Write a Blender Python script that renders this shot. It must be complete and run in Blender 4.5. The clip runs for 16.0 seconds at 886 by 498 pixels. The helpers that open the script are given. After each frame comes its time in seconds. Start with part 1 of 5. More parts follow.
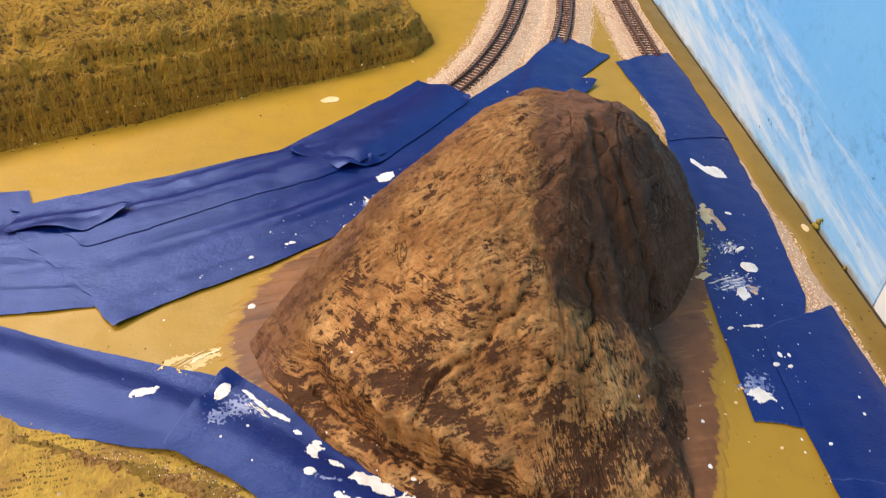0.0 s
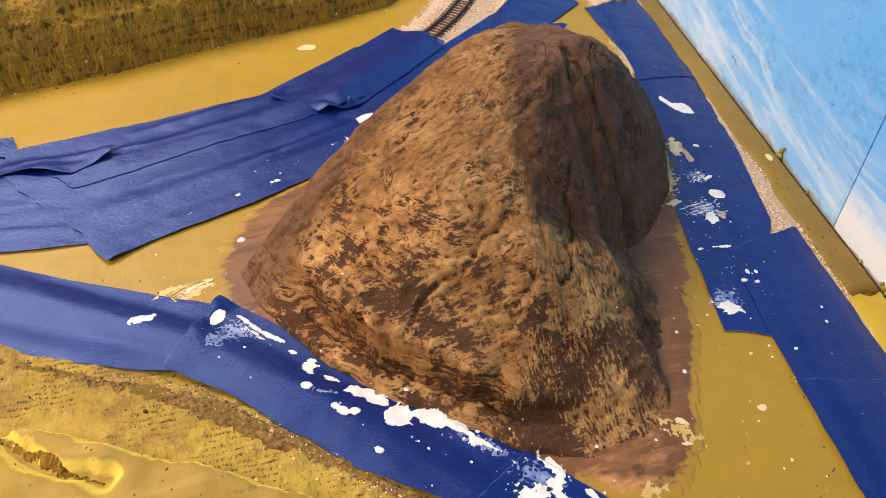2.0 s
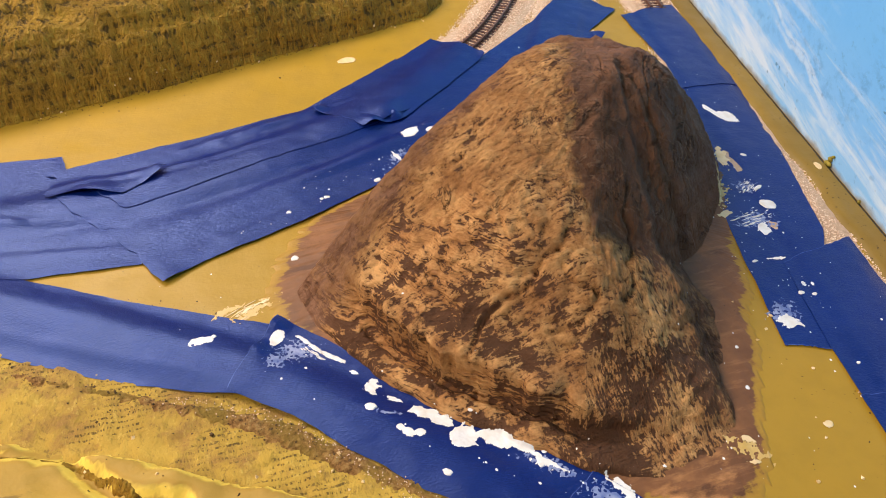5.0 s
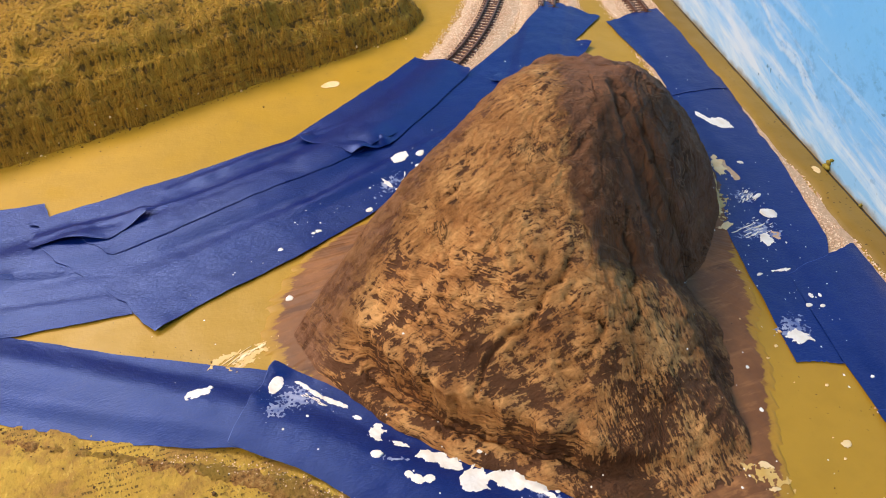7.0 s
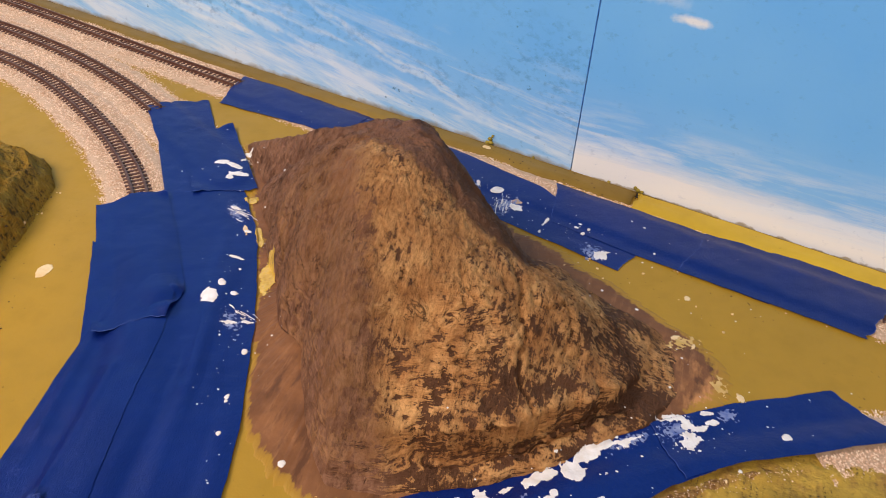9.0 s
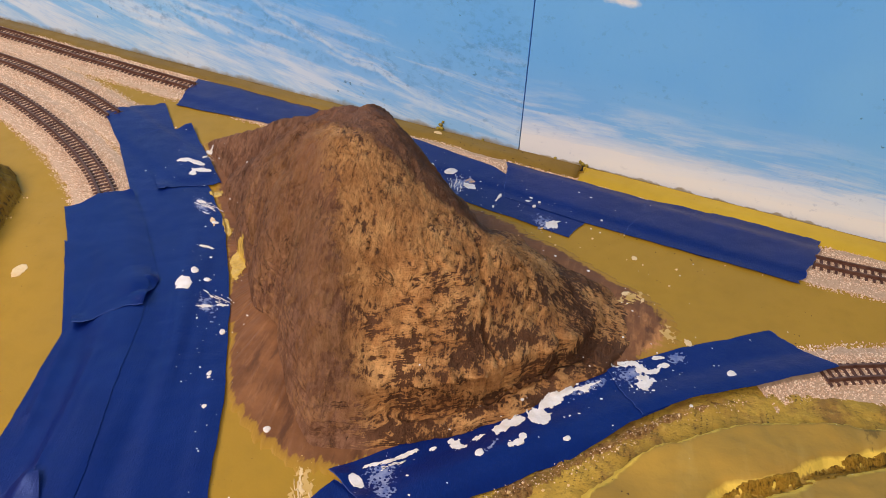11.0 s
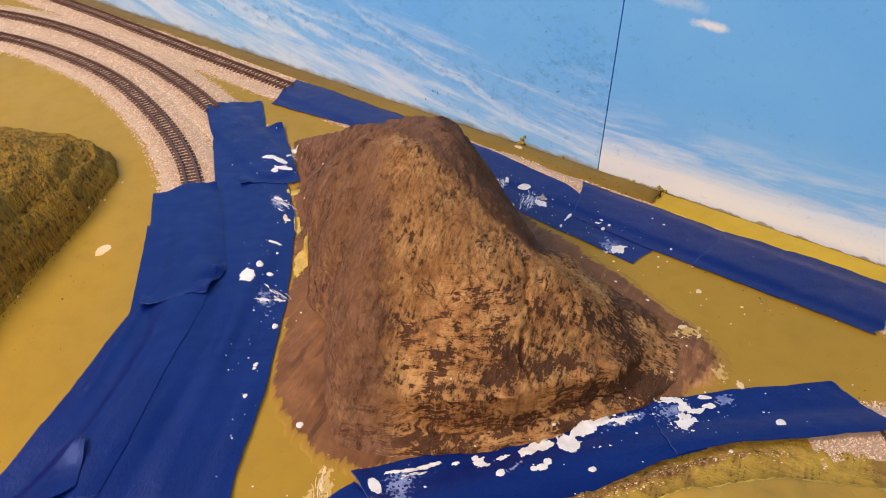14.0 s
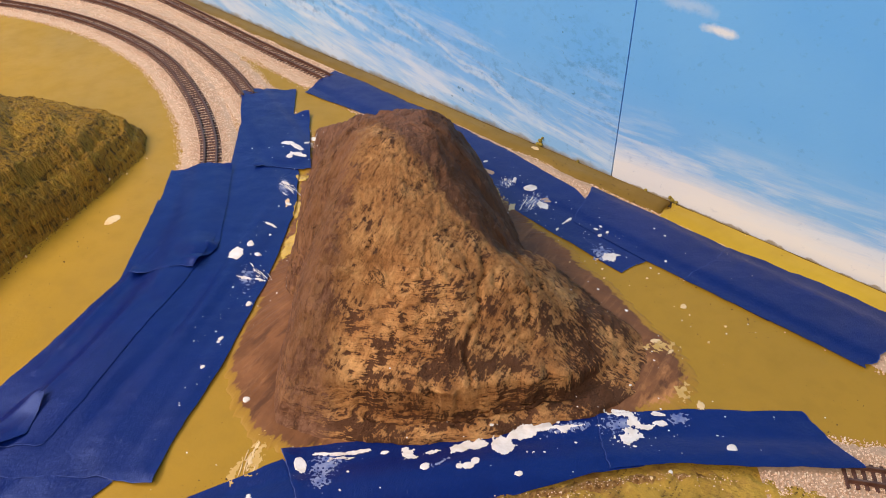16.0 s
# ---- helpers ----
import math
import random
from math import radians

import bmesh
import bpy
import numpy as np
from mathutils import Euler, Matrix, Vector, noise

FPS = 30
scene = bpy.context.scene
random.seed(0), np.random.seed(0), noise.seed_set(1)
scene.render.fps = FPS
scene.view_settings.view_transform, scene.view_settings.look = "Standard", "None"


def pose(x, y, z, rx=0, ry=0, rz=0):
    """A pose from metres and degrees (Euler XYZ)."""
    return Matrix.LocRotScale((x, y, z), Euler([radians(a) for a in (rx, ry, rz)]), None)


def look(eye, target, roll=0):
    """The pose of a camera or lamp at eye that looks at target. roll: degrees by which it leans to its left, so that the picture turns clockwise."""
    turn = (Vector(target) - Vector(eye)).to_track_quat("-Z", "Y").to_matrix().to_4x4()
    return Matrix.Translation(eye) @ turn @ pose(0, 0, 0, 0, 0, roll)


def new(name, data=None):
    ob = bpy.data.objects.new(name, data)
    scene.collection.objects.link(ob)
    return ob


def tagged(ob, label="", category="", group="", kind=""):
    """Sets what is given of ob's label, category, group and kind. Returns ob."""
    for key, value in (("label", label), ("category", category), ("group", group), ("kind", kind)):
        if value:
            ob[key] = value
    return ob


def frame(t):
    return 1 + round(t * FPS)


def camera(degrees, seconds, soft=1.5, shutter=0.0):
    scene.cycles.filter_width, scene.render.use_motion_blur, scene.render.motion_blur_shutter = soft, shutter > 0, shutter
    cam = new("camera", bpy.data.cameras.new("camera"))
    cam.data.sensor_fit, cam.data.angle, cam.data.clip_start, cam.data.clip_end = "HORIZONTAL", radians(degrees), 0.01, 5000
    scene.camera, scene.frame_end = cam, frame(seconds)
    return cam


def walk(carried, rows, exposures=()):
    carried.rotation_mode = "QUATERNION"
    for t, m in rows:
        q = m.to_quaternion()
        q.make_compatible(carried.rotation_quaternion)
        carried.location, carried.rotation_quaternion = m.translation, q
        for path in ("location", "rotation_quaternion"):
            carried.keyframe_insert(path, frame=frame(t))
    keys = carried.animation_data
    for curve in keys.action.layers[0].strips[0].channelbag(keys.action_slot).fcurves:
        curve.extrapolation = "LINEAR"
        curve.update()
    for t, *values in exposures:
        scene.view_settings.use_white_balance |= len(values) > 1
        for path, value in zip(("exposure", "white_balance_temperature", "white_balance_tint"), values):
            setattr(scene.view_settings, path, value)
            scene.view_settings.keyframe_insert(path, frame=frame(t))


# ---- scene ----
cam = camera(55.6, 16.0, soft=0.8, shutter=0.4)
PATH = [
    (0, (-0.074, 0.029, 0.296), (0.465, 1.473, -0.978), 4.1),
    (0.5, (-0.076, 0.013, 0.293), (0.476, 1.443, -0.991), 3.9),
    (1, (-0.079, 0.008, 0.292), (0.494, 1.419, -1.004), 4.0),
    (1.5, (-0.084, 0.003, 0.288), (0.503, 1.4, -1.018), 4.2),
    (2, (-0.089, 0.005, 0.288), (0.508, 1.389, -1.026), 4.4),
    (2.5, (-0.092, 0.012, 0.286), (0.494, 1.398, -1.033), 4.2),
    (3, (-0.094, 0.017, 0.283), (0.477, 1.402, -1.042), 4.1),
    (3.5, (-0.097, 0.018, 0.284), (0.465, 1.404, -1.044), 3.7),
    (4, (-0.103, 0.019, 0.285), (0.456, 1.406, -1.044), 3.6),
    (4.5, (-0.108, 0.018, 0.289), (0.457, 1.41, -1.031), 3.5),
    (7, (-0.103, 0.038, 0.298), (0.486, 1.42, -1.022), 0.4),
    (7.5, (-0.112, 0.051, 0.299), (0.495, 1.421, -1.026), -0.6),
    (8, (-0.146, 0.103, 0.313), (0.754, 1.236, -1.068), 0.9),
    (8.5, (-0.245, 0.188, 0.312), (1.038, 0.949, -1.019), -1.3),
    (9, (-0.282, 0.214, 0.327), (1.257, 0.616, -0.886), 4.2),
    (11.5, (-0.319, 0.205, 0.329), (1.257, 0.502, -0.865), 2.9),
    (12, (-0.313, 0.186, 0.326), (1.254, 0.509, -0.874), 2.3),
    (12.5, (-0.31, 0.196, 0.334), (1.235, 0.594, -0.872), 1.0),
    (13, (-0.296, 0.187, 0.337), (1.251, 0.608, -0.858), -0.5),
    (13.5, (-0.304, 0.189, 0.342), (1.219, 0.703, -0.848), -0.7),
    (14, (-0.305, 0.172, 0.336), (1.193, 0.746, -0.858), 1.7),
    (14.5, (-0.296, 0.138, 0.336), (1.165, 0.794, -0.862), 3.9),
    (15, (-0.273, 0.096, 0.33), (1.157, 0.825, -0.862), 3.1),
    (15.5, (-0.272, 0.095, 0.325), (1.124, 0.888, -0.867), 1.8),
    (16, (-0.271, 0.095, 0.333), (1.11, 0.914, -0.859), 0.3),
]
walk(cam, [(t, look(eye, target, roll)) for t, eye, target, roll in PATH], [(0.0, 0.0, 6500, 17), (7.4, -0.03, 6500, 17), (8.0, -0.18, 6500, 17), (8.5, -0.10, 6500, 18), (9.1, -0.38, 6500, 23), (11.5, -0.47, 6500, 23), (13.5, -0.36, 6500, 23), (16.0, -0.31, 6500, 23)])

# ---- light ----
world = bpy.data.worlds.new("room_air")
scene.world = world
world.use_nodes = True
world.node_tree.nodes["Background"].inputs[0].default_value = (1.0, 0.93, 0.84, 1)
world.node_tree.nodes["Background"].inputs[1].default_value = 0.125
scene.view_settings.exposure = 0.0


def area_lamp(name, at, aim, size_x, size_y, watts, colour):
    data = bpy.data.lights.new(name, "AREA")
    data.shape, data.size, data.size_y = "RECTANGLE", size_x, size_y
    data.energy, data.color = watts, colour
    ob = new(name, data)
    ob.matrix_world = look(at, aim)
    return ob


area_lamp("ceiling_lamp_light", (-0.56, 1.32, 1.10), (-0.56, 1.321, 0), 1.15, 0.6, 37.5, (1.0, 0.90, 0.80))
# unseen fill, added to brighten the backdrop and the rock's front
area_lamp("side_fill_light", (-0.98, 0.05, 0.92), (0.25, 0.12, 0.05), 0.9, 0.40, 15.5, (1.0, 0.90, 0.80))

# ---- materials ----


class Shader:
    """A short way to write a node material."""

    def __init__(self, name, rough=0.5, metal=0.0, spec=0.5):
        self.m = bpy.data.materials.new(name)
        self.m.use_nodes = True
        self.t = self.m.node_tree
        self.out = self.t.nodes["Principled BSDF"]
        self.out.inputs["Roughness"].default_value = rough
        self.out.inputs["Metallic"].default_value = metal
        self.out.inputs["Specular IOR Level"].default_value = spec
        self.pos = self.node("ShaderNodeNewGeometry").outputs["Position"]

    def node(self, kind):
        return self.t.nodes.new(kind)

    def put(self, socket, value):
        if isinstance(value, bpy.types.NodeSocket):
            self.t.links.new(value, socket)
        elif isinstance(value, tuple) and len(value) == 3 and socket.type == "RGBA":
            socket.default_value = (*value, 1)
        else:
            socket.default_value = value

    def noise(self, scale, detail=4.0, rough=0.55, stretch=None, turn=(0, 0, 0), distort=0.0, at=None):
        v = at or self.pos
        if stretch or turn != (0, 0, 0):
            mp = self.t.nodes.new("ShaderNodeMapping")
            self.put(mp.inputs["Vector"], v)
            mp.inputs["Rotation"].default_value = [radians(a) for a in turn]
            mp.inputs["Scale"].default_value = stretch or (1, 1, 1)
            v = mp.outputs[0]
        n = self.t.nodes.new("ShaderNodeTexNoise")
        self.put(n.inputs["Vector"], v)
        n.inputs["Scale"].default_value = scale
        n.inputs["Detail"].default_value = detail
        n.inputs["Roughness"].default_value = rough
        n.inputs["Distortion"].default_value = distort
        return n.outputs["Fac"]

    def cells(self, scale, at=None, feature="F1"):
        n = self.t.nodes.new("ShaderNodeTexVoronoi")
        n.feature = feature
        self.put(n.inputs["Vector"], at or self.pos)
        n.inputs["Scale"].default_value = scale
        return n.outputs["Distance"]

    def ramp(self, fac, *stops):
        n = self.t.nodes.new("ShaderNodeValToRGB")
        self.put(n.inputs[0], fac)
        e = n.color_ramp.elements
        while len(e) < len(stops):
            e.new(0.5)
        for i, (p, c) in enumerate(stops):
            e[i].position = p
            e[i].color = (*c, 1) if isinstance(c, tuple) else (c, c, c, 1)
        return n.outputs[0]

    def mix(self, fac, a, b, mode="MIX"):
        n = self.t.nodes.new("ShaderNodeMix")
        n.data_type, n.blend_type = "RGBA", mode
        self.put(n.inputs[0], fac)
        self.put(n.inputs[6], a)
        self.put(n.inputs[7], b)
        return n.outputs[2]

    def math(self, op, a, b=0.0, c=0.0, clamp=False):
        n = self.t.nodes.new("ShaderNodeMath")
        n.operation, n.use_clamp = op, clamp
        for s, v in zip(n.inputs, (a, b, c)):
            self.put(s, v)
        return n.outputs[0]

    def dot(self, v, w):
        n = self.t.nodes.new("ShaderNodeVectorMath")
        n.operation = "DOT_PRODUCT"
        self.put(n.inputs[0], v)
        n.inputs[1].default_value = w
        return n.outputs["Value"]

    def offset(self, v, w):
        n = self.t.nodes.new("ShaderNodeVectorMath")
        n.operation = "SUBTRACT"
        self.put(n.inputs[0], v)
        n.inputs[1].default_value = w
        return n.outputs[0]

    def combine(self, x, y, z=0.0):
        n = self.t.nodes.new("ShaderNodeCombineXYZ")
        for s, v in zip(n.inputs, (x, y, z)):
            self.put(s, v)
        return n.outputs[0]

    def split(self, v):
        n = self.t.nodes.new("ShaderNodeSeparateXYZ")
        self.put(n.inputs[0], v)
        return n.outputs

    def slope(self):
        return self.split(self.node("ShaderNodeNewGeometry").outputs["Normal"])

    def random(self):
        return self.t.nodes.new("ShaderNodeObjectInfo").outputs["Random"]

    def island(self):
        return self.t.nodes.new("ShaderNodeNewGeometry").outputs["Random Per Island"]

    def bump(self, height, distance=0.001, strength=1.0):
        n = self.t.nodes.new("ShaderNodeBump")
        n.inputs["Strength"].default_value = strength
        n.inputs["Distance"].default_value = distance
        self.put(n.inputs["Height"], height)
        if self.out.inputs["Normal"].links:
            self.put(n.inputs["Normal"], self.out.inputs["Normal"].links[0].from_socket)
        self.put(self.out.inputs["Normal"], n.outputs[0])

    def colour(self, c):
        self.put(self.out.inputs["Base Color"], c)

    def rough(self, r):
        self.put(self.out.inputs["Roughness"], r)


def board_paint(name, bright, dull, specks=0.7):
    s = Shader(name, 0.4, 0, 0.2)
    big = s.noise(4.0, 3)
    c = s.mix(s.ramp(big, (0.35, 0.0), (0.65, 1.0)), bright, dull)
    c = s.mix(s.ramp(s.noise(60, 5, 0.6), (0.45, 0.0), (0.8, 0.35)), c, tuple(v * 0.72 for v in dull))
    dirt = s.math("MULTIPLY", s.ramp(s.noise(420, 2), (specks, 0.0), (specks + 0.03, 1.0)), s.ramp(s.noise(22, 3), (0.48, 0.0), (0.62, 1.0)))
    c = s.mix(dirt, c, (0.07, 0.04, 0.01))
    s.colour(c)
    s.rough(s.ramp(s.noise(30, 4), (0.3, 0.3), (0.7, 0.5)))
    s.bump(s.noise(90, 4), 0.0008, 0.35)
    s.bump(s.noise(600, 3), 0.0002, 0.4)
    return s.m


def tape_paper(name):
    s = Shader(name, 0.4, 0, 0.9)
    c = s.mix(s.ramp(s.noise(25, 4), (0.3, 0.0), (0.75, 1.0)), (0.0002, 0.0075, 0.090), (0.0005, 0.0115, 0.120))
    c = s.mix(s.ramp(s.noise(500, 3, 0.7), (0.45, 0.0), (0.75, 0.25)), c, (0.004, 0.027, 0.22))
    s.colour(c)
    s.rough(s.ramp(s.noise(80, 4), (0.3, 0.31), (0.7, 0.39)))
    s.put(s.out.inputs["Specular Tint"], (0.28, 0.45, 1.0, 1))
    # crepe: fine ribs across the strip
    s.bump(s.noise(1300, 4, 0.6, (0.4, 1, 1), (0, 0, -25)), 0.0004, 0.7)
    s.bump(s.noise(70, 4, 0.55), 0.0012, 0.25)
    return s.m


def white_drip(name):
    s = Shader(name, 0.32)
    s.colour(s.mix(s.ramp(s.noise(180, 4), (0.35, 0.0), (0.7, 1.0)), (0.90, 0.88, 0.83), (0.76, 0.71, 0.61)))
    s.bump(s.noise(260, 3), 0.0006, 0.6)
    return s.m


def rock_paint(name):
    """Dark brown base coat over plaster cloth, dry-brushed with tan on the side towards the tracks' curve."""
    s = Shader(name, 0.62, 0, 0.16)
    x, y, z = s.split(s.pos)
    base = s.mix(s.ramp(s.noise(38, 5), (0.35, 0.0), (0.68, 1.0)), (0.110, 0.047, 0.022), (0.215, 0.098, 0.048))
    base = s.mix(s.ramp(s.noise(16, 4, at=s.offset(s.pos, (3, 1, 2))), (0.5, 0.0), (0.72, 0.5)), base, (0.235, 0.102, 0.056))
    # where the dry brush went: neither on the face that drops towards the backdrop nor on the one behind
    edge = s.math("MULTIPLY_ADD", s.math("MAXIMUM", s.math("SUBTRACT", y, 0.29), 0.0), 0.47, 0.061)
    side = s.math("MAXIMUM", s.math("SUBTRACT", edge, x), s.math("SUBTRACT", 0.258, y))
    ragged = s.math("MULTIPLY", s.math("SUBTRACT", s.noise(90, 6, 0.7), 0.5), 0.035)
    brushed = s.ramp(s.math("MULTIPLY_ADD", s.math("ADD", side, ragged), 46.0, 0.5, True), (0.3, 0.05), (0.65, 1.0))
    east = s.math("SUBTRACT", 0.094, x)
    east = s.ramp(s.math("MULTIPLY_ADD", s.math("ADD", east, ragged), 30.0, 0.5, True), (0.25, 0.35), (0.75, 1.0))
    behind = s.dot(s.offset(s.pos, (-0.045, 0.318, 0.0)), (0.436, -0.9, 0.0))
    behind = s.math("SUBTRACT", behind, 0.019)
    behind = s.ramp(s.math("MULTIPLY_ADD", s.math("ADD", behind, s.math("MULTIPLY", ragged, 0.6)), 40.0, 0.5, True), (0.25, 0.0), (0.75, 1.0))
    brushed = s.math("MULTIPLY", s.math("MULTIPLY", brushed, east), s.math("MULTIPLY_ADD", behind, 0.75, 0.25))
    # pits, short brush strokes, and the weave of the plaster cloth in level rows
    pits = s.noise(420, 7, 0.78, (1, 0.7, 1), (0, 0, 35))
    hair = s.noise(280, 6, 0.7, (0.5, 1.9, 0.6), (20, 0, 28), 0.5)
    weave = s.noise(600, 3, 0.55, (0.2, 0.2, 1.0), (7, 5, 0), 0.35)
    combed = s.noise(850, 4, 0.6, (1.0, 0.35, 0.2), (0, 0, 38), 0.4)
    thread = s.math("SINE", s.math("MULTIPLY_ADD", z, 7600.0, s.math("MULTIPLY", s.noise(60, 4), 14.0)))
    weave = s.math("MULTIPLY_ADD", thread, 0.028, weave)
    loose = s.math("MULTIPLY_ADD", pits, 0.42, s.math("MULTIPLY", hair, 0.58))
    low = s.math("ADD", s.noise(17, 3), s.math("MULTIPLY", s.math("SUBTRACT", 0.050, z), 2.2))
    cloth = s.ramp(low, (0.47, 0.0), (0.58, 0.85))
    spur = s.math("MULTIPLY", s.math("ADD", s.math("SUBTRACT", s.math("MULTIPLY", x, 0.75), s.math("MULTIPLY", y, 0.66)), 0.124), 40.0)
    weave = s.mix(s.ramp(spur, (0.3, 0.0), (0.7, 1.0)), weave, combed)
    relief = s.mix(cloth, loose, s.mix(0.62, loose, weave))
    patches = s.noise(42, 5, 0.62)
    cover = s.math("ADD", relief, s.math("MULTIPLY", s.math("SUBTRACT", patches, 0.5), 0.62))
    cover = s.math("ADD", cover, s.math("MULTIPLY", s.math("SUBTRACT", s.math("MINIMUM", z, 0.06), 0.040), 1.5))
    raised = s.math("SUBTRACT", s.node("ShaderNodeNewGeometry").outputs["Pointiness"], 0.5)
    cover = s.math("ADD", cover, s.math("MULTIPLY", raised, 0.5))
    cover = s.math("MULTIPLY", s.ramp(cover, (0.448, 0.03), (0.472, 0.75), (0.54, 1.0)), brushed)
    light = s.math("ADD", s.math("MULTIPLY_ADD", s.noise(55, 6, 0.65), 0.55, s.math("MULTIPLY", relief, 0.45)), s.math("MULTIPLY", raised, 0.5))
    tan = s.ramp(light, (0.38, (0.30, 0.127, 0.040)), (0.49, (0.52, 0.248, 0.082)), (0.61, (0.75, 0.41, 0.150)))
    streaks = s.noise(210, 6, 0.68, (1.0, 1.0, 0.13), (4, 3, 0), 0.4)
    dusty = s.mix(s.ramp(streaks, (0.40, 0.0), (0.60, 1.0)), base, (0.36, 0.185, 0.105))
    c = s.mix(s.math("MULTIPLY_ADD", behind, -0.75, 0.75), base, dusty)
    # reddish scuffs on the summit's bare side
    scuff = s.math("MULTIPLY", s.ramp(s.math("MULTIPLY", z, 10.0), (0.74, 0.0), (0.88, 0.85)), s.ramp(s.noise(60, 6, 0.7, (0.5, 1.4, 1), (0, 0, 30)), (0.42, 0.0), (0.58, 1.0)))
    c = s.mix(scuff, c, (0.33, 0.15, 0.075))
    # darkens the skipped undercoat in the brushed pits, in place of their shade
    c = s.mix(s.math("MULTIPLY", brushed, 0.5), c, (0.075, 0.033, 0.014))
    c = s.mix(cover, c, tan)
    # light veins down the bare face, hairline creases drawn dark over the brushed one
    bare = s.ramp(brushed, (0.0, 1.0), (0.5, 0.0))
    vein = s.math("ABSOLUTE", s.math("SUBTRACT", s.noise(75, 4, 0.6, (0.3, 1, 0.22), (0, 0, 15), 0.8), 0.5))
    vein = s.math("MULTIPLY", s.ramp(vein, (0.003, 0.8), (0.016, 0.0)), s.ramp(s.noise(30, 3), (0.42, 0.0), (0.58, 1.0)))
    c = s.mix(s.math("MULTIPLY", vein, bare), c, (0.36, 0.19, 0.10))
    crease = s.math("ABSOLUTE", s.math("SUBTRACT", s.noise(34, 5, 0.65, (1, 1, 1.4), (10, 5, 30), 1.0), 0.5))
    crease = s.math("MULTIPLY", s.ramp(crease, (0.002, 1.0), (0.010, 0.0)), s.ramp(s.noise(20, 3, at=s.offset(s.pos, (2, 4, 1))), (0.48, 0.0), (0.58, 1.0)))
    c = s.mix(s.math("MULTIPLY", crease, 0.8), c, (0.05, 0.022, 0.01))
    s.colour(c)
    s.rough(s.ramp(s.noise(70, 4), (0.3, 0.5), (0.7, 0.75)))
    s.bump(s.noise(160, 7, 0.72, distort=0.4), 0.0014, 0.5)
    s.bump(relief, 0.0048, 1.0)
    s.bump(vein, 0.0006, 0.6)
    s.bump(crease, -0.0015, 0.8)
    return s.m


def wash_paint(name):
    """Brown wash brushed out thin over the ochre board."""
    s = Shader(name, 0.5, 0, 0.22)
    n = s.noise(34, 6, 0.65)
    c = s.ramp(n, (0.3, (0.13, 0.054, 0.020)), (0.5, (0.20, 0.086, 0.032)), (0.66, (0.27, 0.118, 0.044)))
    streaks = s.noise(160, 5, 0.65, (0.25, 1.4, 1), (0, 0, 40), 0.6)
    c = s.mix(s.ramp(streaks, (0.56, 0.0), (0.68, 0.4)), c, (0.38, 0.18, 0.072))
    c = s.mix(s.ramp(s.noise(55, 5, 0.6, (0.5, 1.6, 1), (0, 0, 20), at=s.offset(s.pos, (4, 2, 1))), (0.56, 0.0), (0.66, 0.8)), c, (0.095, 0.040, 0.017))
    # thin orange patches near the tip
    x, y, z = s.split(s.pos)
    tip = s.math("SUBTRACT", 0.168, s.math("ADD", y, s.math("MULTIPLY", s.math("SUBTRACT", s.noise(50, 4), 0.5), 0.05)))
    tip = s.math("MULTIPLY", s.ramp(s.math("MULTIPLY", tip, 60.0), (0.0, 0.0), (0.7, 1.0)), s.ramp(s.noise(42, 6, 0.7, (0.6, 1.4, 1), (0, 0, -30)), (0.45, 0.0), (0.58, 0.85)))
    c = s.mix(tip, c, (0.62, 0.29, 0.10))
    rim = s.node("ShaderNodeAttribute")
    rim.attribute_name = "thinness"
    thin = s.math("ADD", rim.outputs["Fac"], s.math("ADD", s.math("MULTIPLY", s.math("SUBTRACT", streaks, 0.5), 0.9), s.math("MULTIPLY", s.math("SUBTRACT", s.noise(70, 6, 0.7), 0.5), 0.9)))
    c = s.mix(s.ramp(thin, (0.56, 0.0), (0.70, 0.75), (0.90, 0.97)), c, (0.40, 0.225, 0.026))
    s.colour(c)
    s.rough(s.ramp(n, (0.3, 0.34), (0.7, 0.55)))
    s.bump(s.noise(160, 5), 0.0008, 0.4)
    s.bump(streaks, 0.0004, 0.25)
    return s.m


def turf_hill(name):
    s = Shader(name, 0.7, 0, 0.25)
    c = s.mix(s.ramp(s.noise(26, 5), (0.35, 0.0), (0.7, 1.0)), (0.33, 0.178, 0.015), (0.47, 0.262, 0.022))
    pleats = s.noise(250, 5, 0.62, (1.5, 1.5, 0.12))
    chips = s.noise(170, 5, 0.65, (1.0, 1.0, 1.6))
    strata = s.noise(150, 5, 0.6, (0.12, 0.12, 1.6), (3, 2, 0), 0.4)
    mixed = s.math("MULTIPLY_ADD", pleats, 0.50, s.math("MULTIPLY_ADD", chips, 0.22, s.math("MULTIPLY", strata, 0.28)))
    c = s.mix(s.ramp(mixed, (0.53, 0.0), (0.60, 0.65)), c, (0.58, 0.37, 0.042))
    # shade of the hollows put into the colour, on the bump's own pattern
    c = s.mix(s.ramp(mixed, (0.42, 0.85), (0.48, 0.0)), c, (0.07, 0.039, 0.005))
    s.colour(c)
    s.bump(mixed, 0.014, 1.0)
    return s.m


